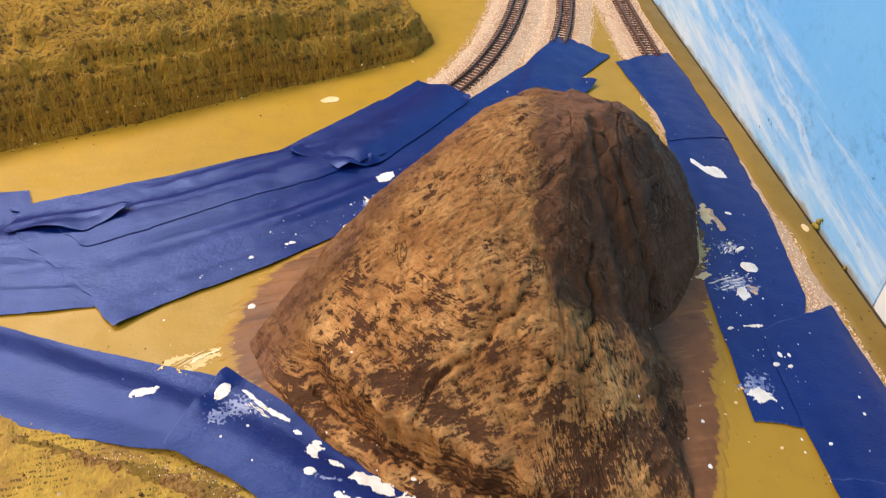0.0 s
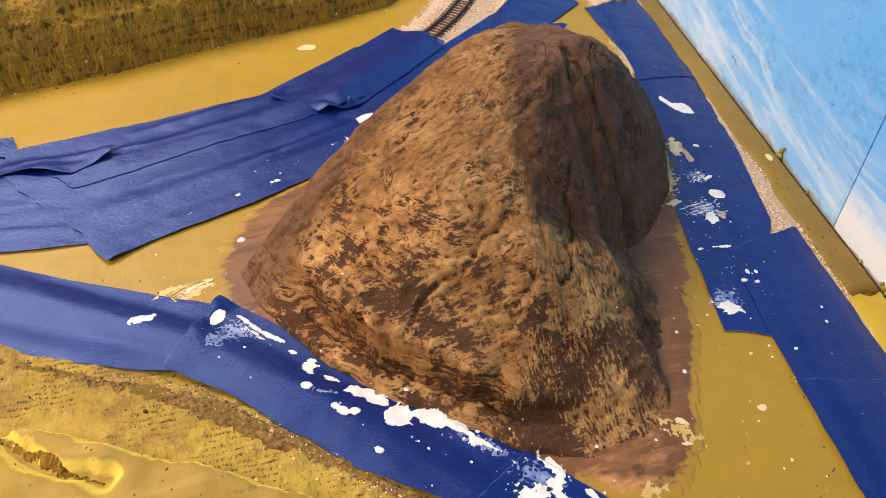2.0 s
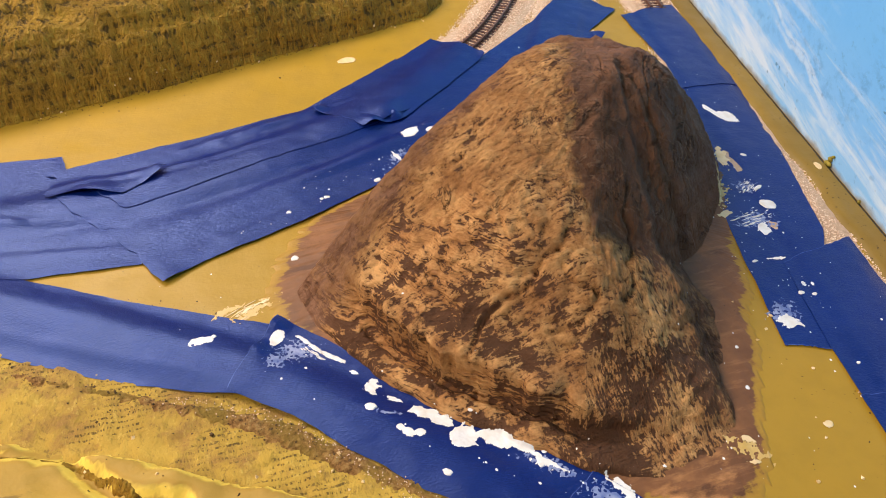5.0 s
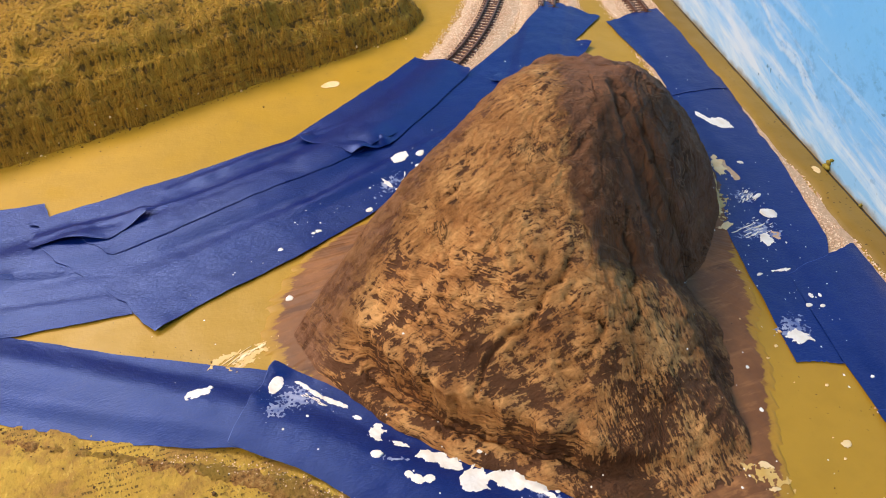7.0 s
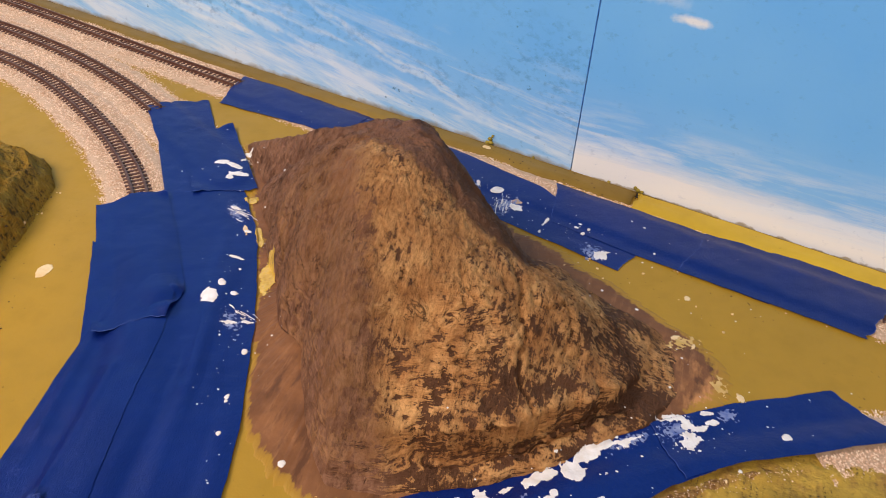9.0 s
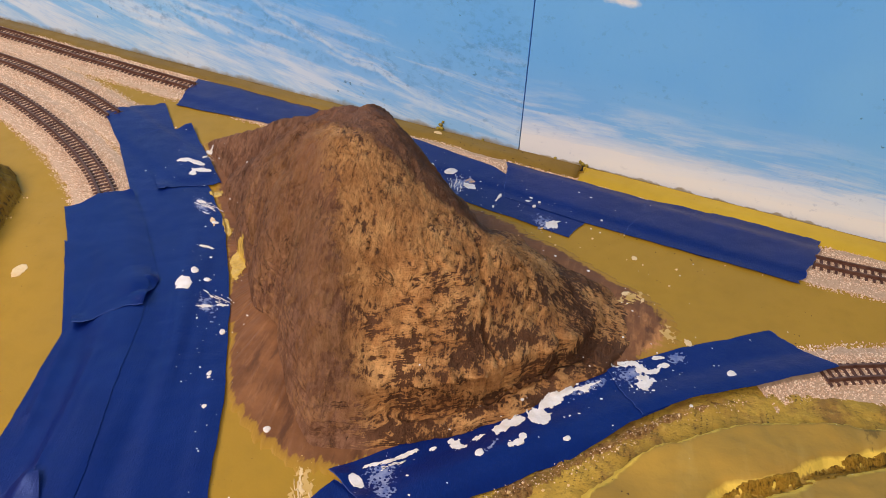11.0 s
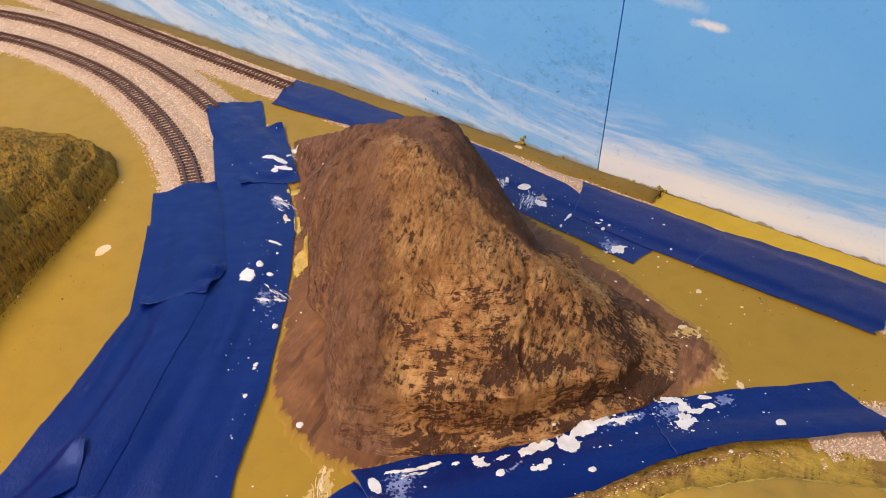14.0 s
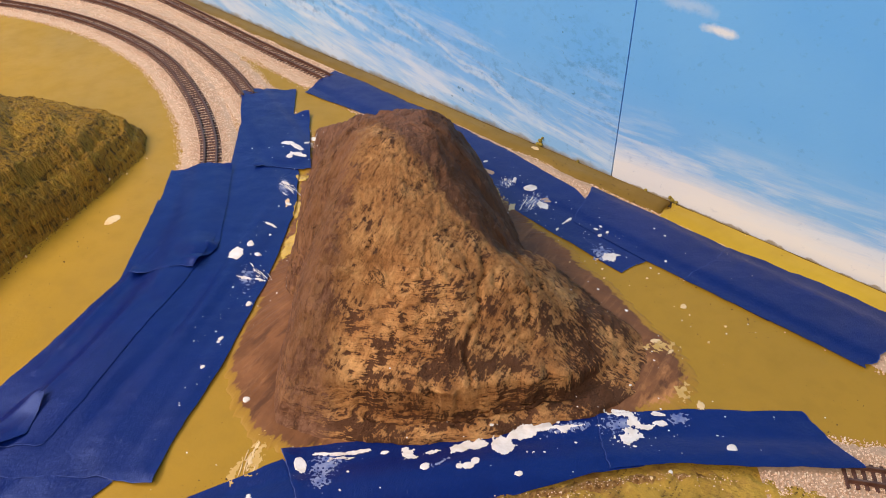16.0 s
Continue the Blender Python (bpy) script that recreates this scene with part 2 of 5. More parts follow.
def turf_ground(name):
    """Yellow-tan ground cloth printed with rows of dark stitches, rusty in patches."""
    s = Shader(name, 0.7, 0, 0.3)
    c = s.mix(s.ramp(s.noise(24, 5), (0.38, 0.0), (0.66, 1.0)), (0.52, 0.335, 0.046), (0.38, 0.228, 0.028))
    rust = s.ramp(s.noise(38, 6, 0.7, at=s.offset(s.pos, (1, 5, 2))), (0.49, 0.0), (0.62, 0.75))
    c = s.mix(rust, c, (0.27, 0.135, 0.035))
    across = s.math("ADD", s.dot(s.pos, (0.05, 1.0, 0.0)), s.math("MULTIPLY", s.math("SUBTRACT", s.noise(30, 3), 0.5), 0.004))
    row = s.math("SINE", s.math("MULTIPLY", across, 2050.0))
    stitch = s.noise(1300, 2, 0.5, (1.0, 0.3, 1), (0, 0, 6))
    rows = s.math("MULTIPLY", s.math("MULTIPLY", s.ramp(row, (0.2, 0.0), (0.6, 1.0)), s.ramp(stitch, (0.50, 0.0), (0.58, 0.85))), s.ramp(s.noise(30, 4), (0.48, 0.0), (0.56, 1.0)))
    c = s.mix(rows, c, (0.085, 0.05, 0.010))
    lumps = s.noise(330, 5, 0.68, (1, 0.7, 1), (0, 0, 30))
    c = s.mix(s.ramp(lumps, (0.34, 0.6), (0.44, 0.0)), c, (0.14, 0.08, 0.015))
    c = s.mix(s.ramp(lumps, (0.58, 0.0), (0.68, 0.5)), c, (0.66, 0.46, 0.09))
    s.colour(c)
    s.bump(lumps, 0.002, 0.7)
    s.bump(rows, -0.0006, 0.5)
    return s.m


def soil(name):
    s = Shader(name, 0.85, 0, 0.2)
    n = s.noise(420, 5, 0.7)
    c = s.ramp(n, (0.34, (0.11, 0.055, 0.016)), (0.48, (0.31, 0.155, 0.045)), (0.66, (0.50, 0.31, 0.10)))
    c = s.mix(s.ramp(s.noise(50, 4), (0.48, 0.0), (0.62, 0.8)), c, (0.29, 0.19, 0.03))
    s.colour(c)
    s.bump(n, 0.003, 1.0)
    return s.m


def mound_paint(name):
    """Tan-olive skin, bright yellow where the plaster's edge is broken."""
    s = Shader(name, 0.6, 0, 0.25)
    top = s.mix(s.ramp(s.noise(14, 5), (0.35, 0.0), (0.66, 1.0)), (0.48, 0.29, 0.042), (0.36, 0.215, 0.034))
    top = s.mix(s.ramp(s.noise(22, 4, 0.6, (0.5, 2.5, 1), (0, 0, 30)), (0.56, 0.0), (0.75, 0.5)), top, (0.58, 0.40, 0.10))
    steep = s.math("ADD", s.slope()[2], s.math("MULTIPLY", s.math("SUBTRACT", s.noise(60, 5), 0.5), 0.35))
    c = s.mix(s.ramp(steep, (0.74, 1.0), (0.90, 0.0)), top, (0.80, 0.57, 0.085))
    c = s.mix(s.ramp(s.noise(26, 5, 0.6, (1, 2.2, 1), (0, 0, 25)), (0.64, 0.0), (0.68, 0.7)), c, (0.16, 0.10, 0.02))
    s.colour(c)
    s.bump(s.noise(60, 5), 0.002, 0.4)
    s.bump(s.noise(400, 4), 0.0006, 0.4)
    return s.m


def grain(name, a, b, c, rough=0.8):
    s = Shader(name, rough, 0, 0.3)
    s.colour(s.ramp(s.island(), (0.0, a), (0.55, b), (1.0, c)))
    return s.m


def plain(name, a, b, scale, rough=0.6, metal=0.0, bump=0.0003):
    s = Shader(name, rough, metal)
    s.colour(s.mix(s.ramp(s.noise(scale, 4), (0.3, 0.0), (0.7, 1.0)), a, b))
    s.bump(s.noise(scale * 4, 3), bump, 0.5)
    return s.m


WALL_AT = Vector((0.258, 0.262, 0.0))
WALL_ALONG = Vector((0.204, 0.979, 0.0)).normalized()
WALL_OUT = Vector((-WALL_ALONG.y, WALL_ALONG.x, 0.0))


def sky_panel(name, near):
    """Hand-painted sky: blue with white brush strokes low down and a cloud dab higher up."""
    s = Shader(name, 0.45)
    p = s.offset(s.pos, tuple(WALL_AT))
    u = s.dot(p, tuple(WALL_ALONG))
    v = s.split(s.pos)[2]
    blue = s.mix(s.ramp(s.noise(5, 3), (0.35, 0.0), (0.7, 1.0)), (0.13, 0.47, 0.97), (0.20, 0.56, 0.98))
    pale = s.ramp(s.math("MULTIPLY", v, 4.0), (0.0, 0.5), (0.32, 0.0))
    c = s.mix(pale, blue, (0.42, 0.68, 0.88))
    # strokes that sag from one end of the board to the other
    lean = s.math("ADD", s.math("MULTIPLY", u, 0.04 if near else -0.10), s.math("MULTIPLY", s.math("MULTIPLY", u, u), 0.0 if near else -0.12))
    w = s.math("ADD", v, lean)
    strokes = s.noise(1.0, 6, 0.6, at=s.combine(s.math("MULTIPLY", u, 8.0), s.math("MULTIPLY", w, 62.0)), distort=0.7)
    wispy = s.noise(1.0, 5, 0.7, at=s.combine(s.math("MULTIPLY", u, 34.0), s.math("MULTIPLY", w, 260.0)))
    amount = s.math("ADD", strokes, s.math("MULTIPLY", s.math("SUBTRACT", wispy, 0.5), 0.34))
    reach = s.ramp(s.math("MULTIPLY", v, 5.0), (0.0, 0.24 if near else 0.17), (0.16, 0.14 if near else 0.09), (0.45, 0.0))
    amount = s.math("ADD", amount, reach)
    low = s.ramp(s.math("MULTIPLY", v, 5.0), (0.12 if near else 0.22, 1.0), (0.34 if near else 0.5, 0.0))
    white = s.math("MULTIPLY", s.ramp(amount, (0.55, 0.0), (0.76, 0.95 if near else 0.75)), low)
    c = s.mix(white, c, (0.76, 0.87, 0.95))
    if near:
        band = s.math("ADD", v, s.math("MULTIPLY", s.math("SUBTRACT", strokes, 0.5), 0.055))
        c = s.mix(s.ramp(s.math("MULTIPLY", band, 20.0), (0.30, 0.97), (0.60, 0.0)), c, (0.86, 0.89, 0.88))
    else:
        # single long strokes of the brush, each a bent line
        for cu, cv, slope, bend, length, wide in ((0.10, 0.030, 0.22, 0.4, 0.10, 0.0032), (0.16, 0.050, 0.30, 0.5, 0.09, 0.0026), (0.25, 0.040, 0.16, 0.3, 0.14, 0.0042), (0.33, 0.062, 0.12, 0.2, 0.12, 0.0034), (0.06, 0.018, 0.10, 0.3, 0.07, 0.0036)):
            du = s.math("SUBTRACT", u, cu)
            line = s.math("MULTIPLY_ADD", du, slope, s.math("MULTIPLY_ADD", s.math("MULTIPLY", du, du), bend, cv))
            off = s.math("ABSOLUTE", s.math("SUBTRACT", s.math("ADD", v, s.math("MULTIPLY", s.math("SUBTRACT", s.noise(22, 3), 0.5), 0.024)), line))
            off = s.math("ADD", s.math("DIVIDE", off, wide), s.math("MULTIPLY", s.math("SUBTRACT", wispy, 0.5), 2.6))
            fade = s.ramp(s.math("DIVIDE", s.math("ABSOLUTE", du), length), (0.5, 1.0), (1.0, 0.0))
            c = s.mix(s.math("MULTIPLY", s.ramp(off, (0.2, 0.55), (1.9, 0.0)), s.math("MULTIPLY", fade, s.ramp(s.noise(30, 4, 0.6), (0.38, 0.1), (0.56, 1.0)))), c, (0.74, 0.87, 0.96))
    # cloud dabs
    for cu, cv, lu, lv, most in ((-0.060, 0.1315, 0.014, 0.0042, 0.95), (-0.012, 0.150, 0.020, 0.0034, 0.8), (-0.036, 0.142, 0.026, 0.006, 0.3), (-0.2, 0.19, 0.05, 0.01, 0.8)) if near else ((0.008, 0.151, 0.012, 0.0045, 0.8),):
        du = s.math("DIVIDE", s.math("SUBTRACT", u, cu), lu)
        dv = s.math("DIVIDE", s.math("SUBTRACT", s.math("SUBTRACT", v, cv), s.math("MULTIPLY", s.math("SUBTRACT", u, cu), 0.02)), lv)
        d = s.math("SQRT", s.math("ADD", s.math("MULTIPLY", du, du), s.math("MULTIPLY", dv, dv)))
        d = s.math("ADD", d, s.math("MULTIPLY", s.math("SUBTRACT", s.noise(110, 5, 0.65), 0.5), 1.3))
        c = s.mix(s.ramp(d, (0.35, most), (1.1, 0.0)), c, (0.80, 0.88, 0.93))
    mottle = s.math("MULTIPLY", s.ramp(s.noise(120, 5, 0.7, (1, 1, 1.4), (30, 0, 0)), (0.50, 0.0), (0.64, 0.45 if not near else 0.0)), s.math("MULTIPLY", s.ramp(s.math("MULTIPLY", v, 5.0), (0.12, 0.0), (0.22, 1.0), (0.42, 1.0), (0.6, 0.1)), s.ramp(s.noise(12, 3), (0.40, 0.0), (0.56, 1.0))))
    c = s.mix(mottle, c, (0.07, 0.25, 0.52))
    blot = s.math("MULTIPLY", s.ramp(s.noise(150, 4, 0.65, (1, 1, 1.3)), (0.60, 0.0), (0.70, 0.4 if not near else 0.25)), s.ramp(s.noise(14, 3), (0.45, 0.1), (0.6, 1.0)))
    c = s.mix(blot, c, (0.07, 0.22, 0.45))
    marks = s.math("MULTIPLY", s.ramp(s.noise(160, 2), (0.71, 0.0), (0.75, 0.7)), s.ramp(s.noise(11, 2), (0.52, 0.0), (0.6, 1.0)))
    c = s.mix(marks, c, (0.04, 0.14, 0.28))
    stain = s.math("ADD", v, s.math("MULTIPLY", s.math("SUBTRACT", s.noise(60, 5), 0.5), 0.012))
    c = s.mix(s.ramp(s.math("MULTIPLY", stain, 100.0), (0.12, 0.75), (0.5 if not near else 0.25, 0.0)), c, (0.30, 0.21, 0.05))
    s.colour(c)
    s.bump(s.noise(160, 4), 0.0006, 0.4)
    return s.m


M_BOARD = board_paint("ochre_board_paint", (0.44, 0.255, 0.022), (0.36, 0.218, 0.024))
M_STRIP = board_paint("yellow_board_paint", (0.62, 0.43, 0.035), (0.50, 0.33, 0.028))
M_VERGE = board_paint("olive_verge_paint", (0.27, 0.17, 0.028), (0.19, 0.118, 0.02), 0.66)
M_TAPE = tape_paper("blue_crepe_tape")
M_TORN = plain("torn_tape_fibre", (0.02, 0.05, 0.24), (0.08, 0.13, 0.36), 300, 0.7)
M_WHITE = white_drip("white_plaster_paint")
M_CREAM = plain("cream_plaster_paint", (0.76, 0.52, 0.22), (0.85, 0.68, 0.38), 120, 0.3)
M_FILM = plain("thin_white_film", (0.05, 0.10, 0.33), (0.34, 0.39, 0.55), 200, 0.4)
M_GOLD = plain("wet_yellow_plaster", (0.50, 0.31, 0.035), (0.74, 0.52, 0.12), 140, 0.18, 0.0, 0.0010)
M_MOSS = plain("pale_moss", (0.26, 0.20, 0.02), (0.40, 0.31, 0.04), 400, 0.8)
M_CREAM_FILM = plain("thin_cream_film", (0.58, 0.36, 0.08), (0.70, 0.48, 0.17), 120, 0.4)
M_ROCK = rock_paint("dry_brushed_brown_rock")
M_WASH = wash_paint("brown_paint_wash")
M_HILL = turf_hill("olive_turf_hill")
M_TURF = turf_ground("olive_turf")
M_SOIL = soil("rusty_soil")
M_MOUND = mound_paint("yellow_plaster")
M_BALLAST = grain("ballast_grain", (0.52, 0.33, 0.20), (0.80, 0.58, 0.40), (0.93, 0.80, 0.62))
M_BED = plain("ballast_bed", (0.46, 0.31, 0.19), (0.64, 0.46, 0.31), 500, 0.85, 0.0, 0.0006)
M_TIE = plain("sleeper_plastic", (0.07, 0.028, 0.018), (0.13, 0.058, 0.038), 300, 0.6)
M_RAIL = plain("painted_rail", (0.13, 0.058, 0.04), (0.24, 0.13, 0.09), 200, 0.4, 0.5)
M_DIRT_SHADE = plain("dark_crumb_and_shade", (0.05, 0.03, 0.008), (0.15, 0.08, 0.022), 300, 0.85)
M_SKY_FAR = sky_panel("painted_sky_far", False)
M_SKY_NEAR = sky_panel("painted_sky_near", True)
M_PLASTER = plain("dark_room_paint", (0.16, 0.14, 0.12), (0.2, 0.175, 0.15), 8, 0.8)
M_GAP = plain("dark_gap", (0.02, 0.02, 0.02), (0.05, 0.05, 0.05), 90, 0.8)

# ---- building helpers ----


def mesh_of(name, bm, material, smooth=True):
    me = bpy.data.meshes.new(name)
    bm.to_mesh(me)
    bm.free()
    me.materials.append(material)
    if smooth:
        me.polygons.foreach_set("use_smooth", [True] * len(me.polygons))
    return me


def thing(name, at, label, category, group="", kind=""):
    ob = new(name)
    ob.location = at
    ob.empty_display_size = 0.01
    return tagged(ob, label, category, group, kind)


def part(name, bm, material, parent, label="", smooth=True):
    """Links a bmesh in world coordinates as one mesh under its thing."""
    origin = Vector(parent.location)
    up = parent.parent
    while up:
        origin += up.location
        up = up.parent
    bmesh.ops.translate(bm, verts=bm.verts, vec=-origin)
    ob = new(name, mesh_of(name, bm, material, smooth))
    ob.parent = parent
    return tagged(ob, label)


def solo(name, bm, material, label, category, kind="", group="", smooth=True, at=(0, 0, 0)):
    bmesh.ops.translate(bm, verts=bm.verts, vec=-Vector(at))
    ob = new(name, mesh_of(name, bm, material, smooth))
    ob.location = at
    return tagged(ob, label, category, group, kind)


def add_box(bm, centre, size, turn=0.0):
    m = Matrix.Translation(centre) @ Matrix.Rotation(turn, 4, "Z") @ Matrix.Diagonal((*size, 1))
    return bmesh.ops.create_cube(bm, size=1, matrix=m)["verts"]


def along(points, n):
    """n points at even steps along a polyline."""
    p = np.array(points, float)
    d = np.r_[0, np.cumsum(np.hypot(*np.diff(p[:, :2], axis=0).T))]
    s = np.linspace(0, d[-1], n)
    return np.stack([np.interp(s, d, p[:, k]) for k in range(p.shape[1])], 1)


def rounded(points, n, passes=3):
    """The same with its corners cut, for curves."""
    p = np.array(points, float)
    for _ in range(passes):
        q = np.repeat(p, 2, 0)[1:-1]
        a, b = p[:-1], p[1:]
        mid = np.empty((2 * len(a), p.shape[1]))
        mid[0::2], mid[1::2] = a * 0.75 + b * 0.25, a * 0.25 + b * 0.75
        p = np.r_[p[:1], mid, p[-1:]]
    return along(p, n)


def fbm(x, y, z, octaves=4):
    return noise.fractal(Vector((x, y, z)), 0.9, 2.1, octaves)


def smoothstep(a, b, x):
    t = min(1.0, max(0.0, (x - a) / (b - a)))
    return t * t * (3 - 2 * t)


# ---- tracks' lines, and the low bed they lie on ----
LINES = {
    "inner": rounded([(-0.34, 0.43), (-0.19, 0.418), (-0.06, 0.428), (0.03, 0.468), (0.117, 0.530), (0.163, 0.580), (0.203, 0.639), (0.240, 0.710), (0.262, 0.81), (0.262, 0.90), (0.24, 1.0), (0.18, 1.1)], 400),
    "outer": rounded([(0.16, 0.49), (0.222, 0.588), (0.249, 0.636), (0.281, 0.712), (0.307, 0.82), (0.308, 0.91), (0.285, 1.02), (0.22, 1.15)], 300),
    "wall": rounded([(0.15, -0.30), (0.158, -0.05), (0.163, 0.05), (0.20, 0.2), (0.284, 0.553), (0.303, 0.634), (0.329, 0.735), (0.354, 0.834), (0.40, 1.05), (0.42, 1.2)], 400),
    "front": rounded([(0.12, -0.30), (0.085, -0.05), (0.062, 0.054), (0.02, 0.13), (-0.05, 0.235), (-0.13, 0.305), (-0.25, 0.39), (-0.36, 0.46)], 300),
}
ALL_LINES = np.concatenate(list(LINES.values()))


def track_distance(x, y):
    return float(np.sqrt(((ALL_LINES - (x, y)) ** 2).sum(1).min()))


def crown(x, y):
    """How far tape stands off the bed where it spans the rails."""
    d = min(float(np.sqrt(((LINES[key] - (x, y)) ** 2).sum(1).min())) for key in ("inner", "front"))
    return 0.0020 * (1 - smoothstep(0.004, 0.017, d))


def bed_height(x, y):
    d = track_distance(x, y)
    return 0.0014 * (1 - smoothstep(0.0125, 0.0215, d))

# ---- room and board ----
ROOM = (-1.9, -1.5, 0.95, 2.4)
ROOM_TOP = 1.18


def box_between(lo, hi):
    bm = bmesh.new()
    add_box(bm, [(a + b) / 2 for a, b in zip(lo, hi)], [b - a for a, b in zip(lo, hi)])
    return bm


x0, y0, x1, y1 = ROOM
solo("floor", box_between((x0, y0, -0.03), (x1, y1, 0.0)), M_BOARD, "ochre-yellow painted plywood layout board", "layout board", "structure", smooth=False)
# unseen room shell, coloured dark so that less light bounces back
solo("ceiling", box_between((x0, y0, ROOM_TOP), (x1, y1, ROOM_TOP + 0.1)), M_PLASTER, "plain dark grey-brown ceiling closing the unseen room over the layout", "ceiling", "structure", smooth=False)
for nm, lo, hi in (("wall_west", (x0 - 0.1, y0, 0), (x0, y1, ROOM_TOP)), ("wall_east", (x1, y0, 0), (x1 + 0.1, y1, ROOM_TOP)),
                   ("wall_south", (x0, y0 - 0.1, 0), (x1, y0, ROOM_TOP)), ("wall_north", (x0, y1, 0), (x1, y1 + 0.1, ROOM_TOP))):
    solo(nm, box_between(lo, hi), M_PLASTER, "plain dark grey-brown wall closing the unseen room", "wall", "structure", smooth=False)


def wall_point(u, out, z=0.0):
    return WALL_AT + WALL_ALONG * u + WALL_OUT * out + Vector((0, 0, z))


def wall_box(u0, u1, o0, o1, z0, z1, bevel=0.0, cuts=1):
    bm = bmesh.new()
    vs = [bm.verts.new(wall_point(u, o, z)) for z in (z0, z1) for u, o in ((u0, o0), (u1, o0), (u1, o1), (u0, o1))]
    for f in ((3, 2, 1, 0), (4, 5, 6, 7), (0, 1, 5, 4), (1, 2, 6, 5), (2, 3, 7, 6), (3, 0, 4, 7)):
        bm.faces.new([vs[i] for i in f])
    bmesh.ops.recalc_face_normals(bm, faces=bm.faces)
    if bevel:
        bmesh.ops.bevel(bm, geom=bm.edges[:], offset=bevel, segments=2, affect="EDGES")
    return bm


solo("backdrop_far", wall_box(0.0005, 1.35, -0.012, 0.0, 0.001, 0.9), M_SKY_FAR, "hand-painted blue sky backdrop panel with white cloud strokes", "backdrop", "structure", smooth=False)
solo("backdrop_near", wall_box(-1.45, -0.0005, -0.012, 0.0, 0.001, 0.9), M_SKY_NEAR, "hand-painted blue sky backdrop panel, whitish along its foot", "backdrop", "structure", smooth=False)
solo("backdrop_batten", wall_box(-1.45, 1.35, -0.03, -0.0135, 0.0, 0.9), M_GAP, "dark batten behind the joint of the backdrop panels", "batten", "structure", smooth=False)


# ---- ground strips along the backdrop ----
def verge(name, u0, u1, width, material, label, wave):
    bm = bmesh.new()
    n = int((u1 - u0) / 0.006) + 2
    rows = []
    for i in range(n):
        u = u0 + (u1 - u0) * i / (n - 1)
        jag = 0.002 * fbm(u * 60, wave, 3, 3) if 0 < i < n - 1 else 0
        w = width + 0.004 * fbm(u * 25, wave, 0, 3)
        row = []
        for k in range(6):
            o = 0.0034 + (w - 0.0034) * k / 5
            z = 0.0022 * (1 - smoothstep(0.6, 1.0, k / 5)) + 0.0005 * fbm(u * 90, o * 90, wave, 3) + 0.0006
            ju = (0.003 * fbm(o * 150, wave, 1, 3)) if i in (0, n - 1) else 0
            row.append(bm.verts.new(wall_point(u + ju, o, z if k < 5 else -0.001)))
        rows.append(row)
    for a, b in zip(rows, rows[1:]):
        for k in range(5):
            bm.faces.new((a[k], a[k + 1], b[k + 1], b[k]))
    for row in (rows[0], rows[-1]):
        low = [bm.verts.new((v.co.x, v.co.y, -0.002)) for v in row]
        for k in range(5):
            bm.faces.new((row[k], row[k + 1], low[k + 1], low[k]))
    bmesh.ops.recalc_face_normals(bm, faces=bm.faces)
    return solo(name, bm, material, label, "ground strip", "structure")


verge("verge_far", -0.052, 1.2, 0.020, M_VERGE, "olive-brown painted ground strip at the foot of the backdrop", 1.0)
verge("verge_near", -1.3, -0.0545, 0.024, M_STRIP, "bright yellow painted ground strip at the foot of the backdrop", 7.0)


solo("backdrop_gap", wall_box(-1.4, 1.3, 0.0002, 0.006, 0.0, 0.0007), M_GAP, "dark open joint at the backdrop's foot", "joint", "structure", smooth=False)


# ---- track beds and ballast ----
def bed(name, line, half=0.0255):
    bm = bmesh.new()
    rows = []
    p = along(line, 220)
    d = np.gradient(p, axis=0)
    for i, ((x, y), (dx, dy)) in enumerate(zip(p, d)):
        l = math.hypot(dx, dy)
        nx, ny = -dy / l, dx / l
        row = []
        for k in range(11):
            q = -1 + k / 5
            w = half * (1 + 0.12 * fbm(i * 0.25, k // 6 * 9, len(name), 3))
            z = 0.0014 * (1 - smoothstep(0.55, 1.0, abs(q))) + 0.0004 * fbm(i * 0.9, k, 2, 3)
            row.append(bm.verts.new((x + nx * q * w, y + ny * q * w, z if 0 < k < 10 else -0.001)))
        rows.append(row)
    for a, b in zip(rows, rows[1:]):
        for k in range(10):
            bm.faces.new((a[k], b[k], b[k + 1], a[k + 1]))
    bmesh.ops.recalc_face_normals(bm, faces=bm.faces)
    return solo(name, bm, M_BED, "low track bed of beige ballast", "track bed", "structure")


for key, line in LINES.items():
    bed("track_bed_" + key, line[line[:, 1] < 0.10] if key == "front" else line)


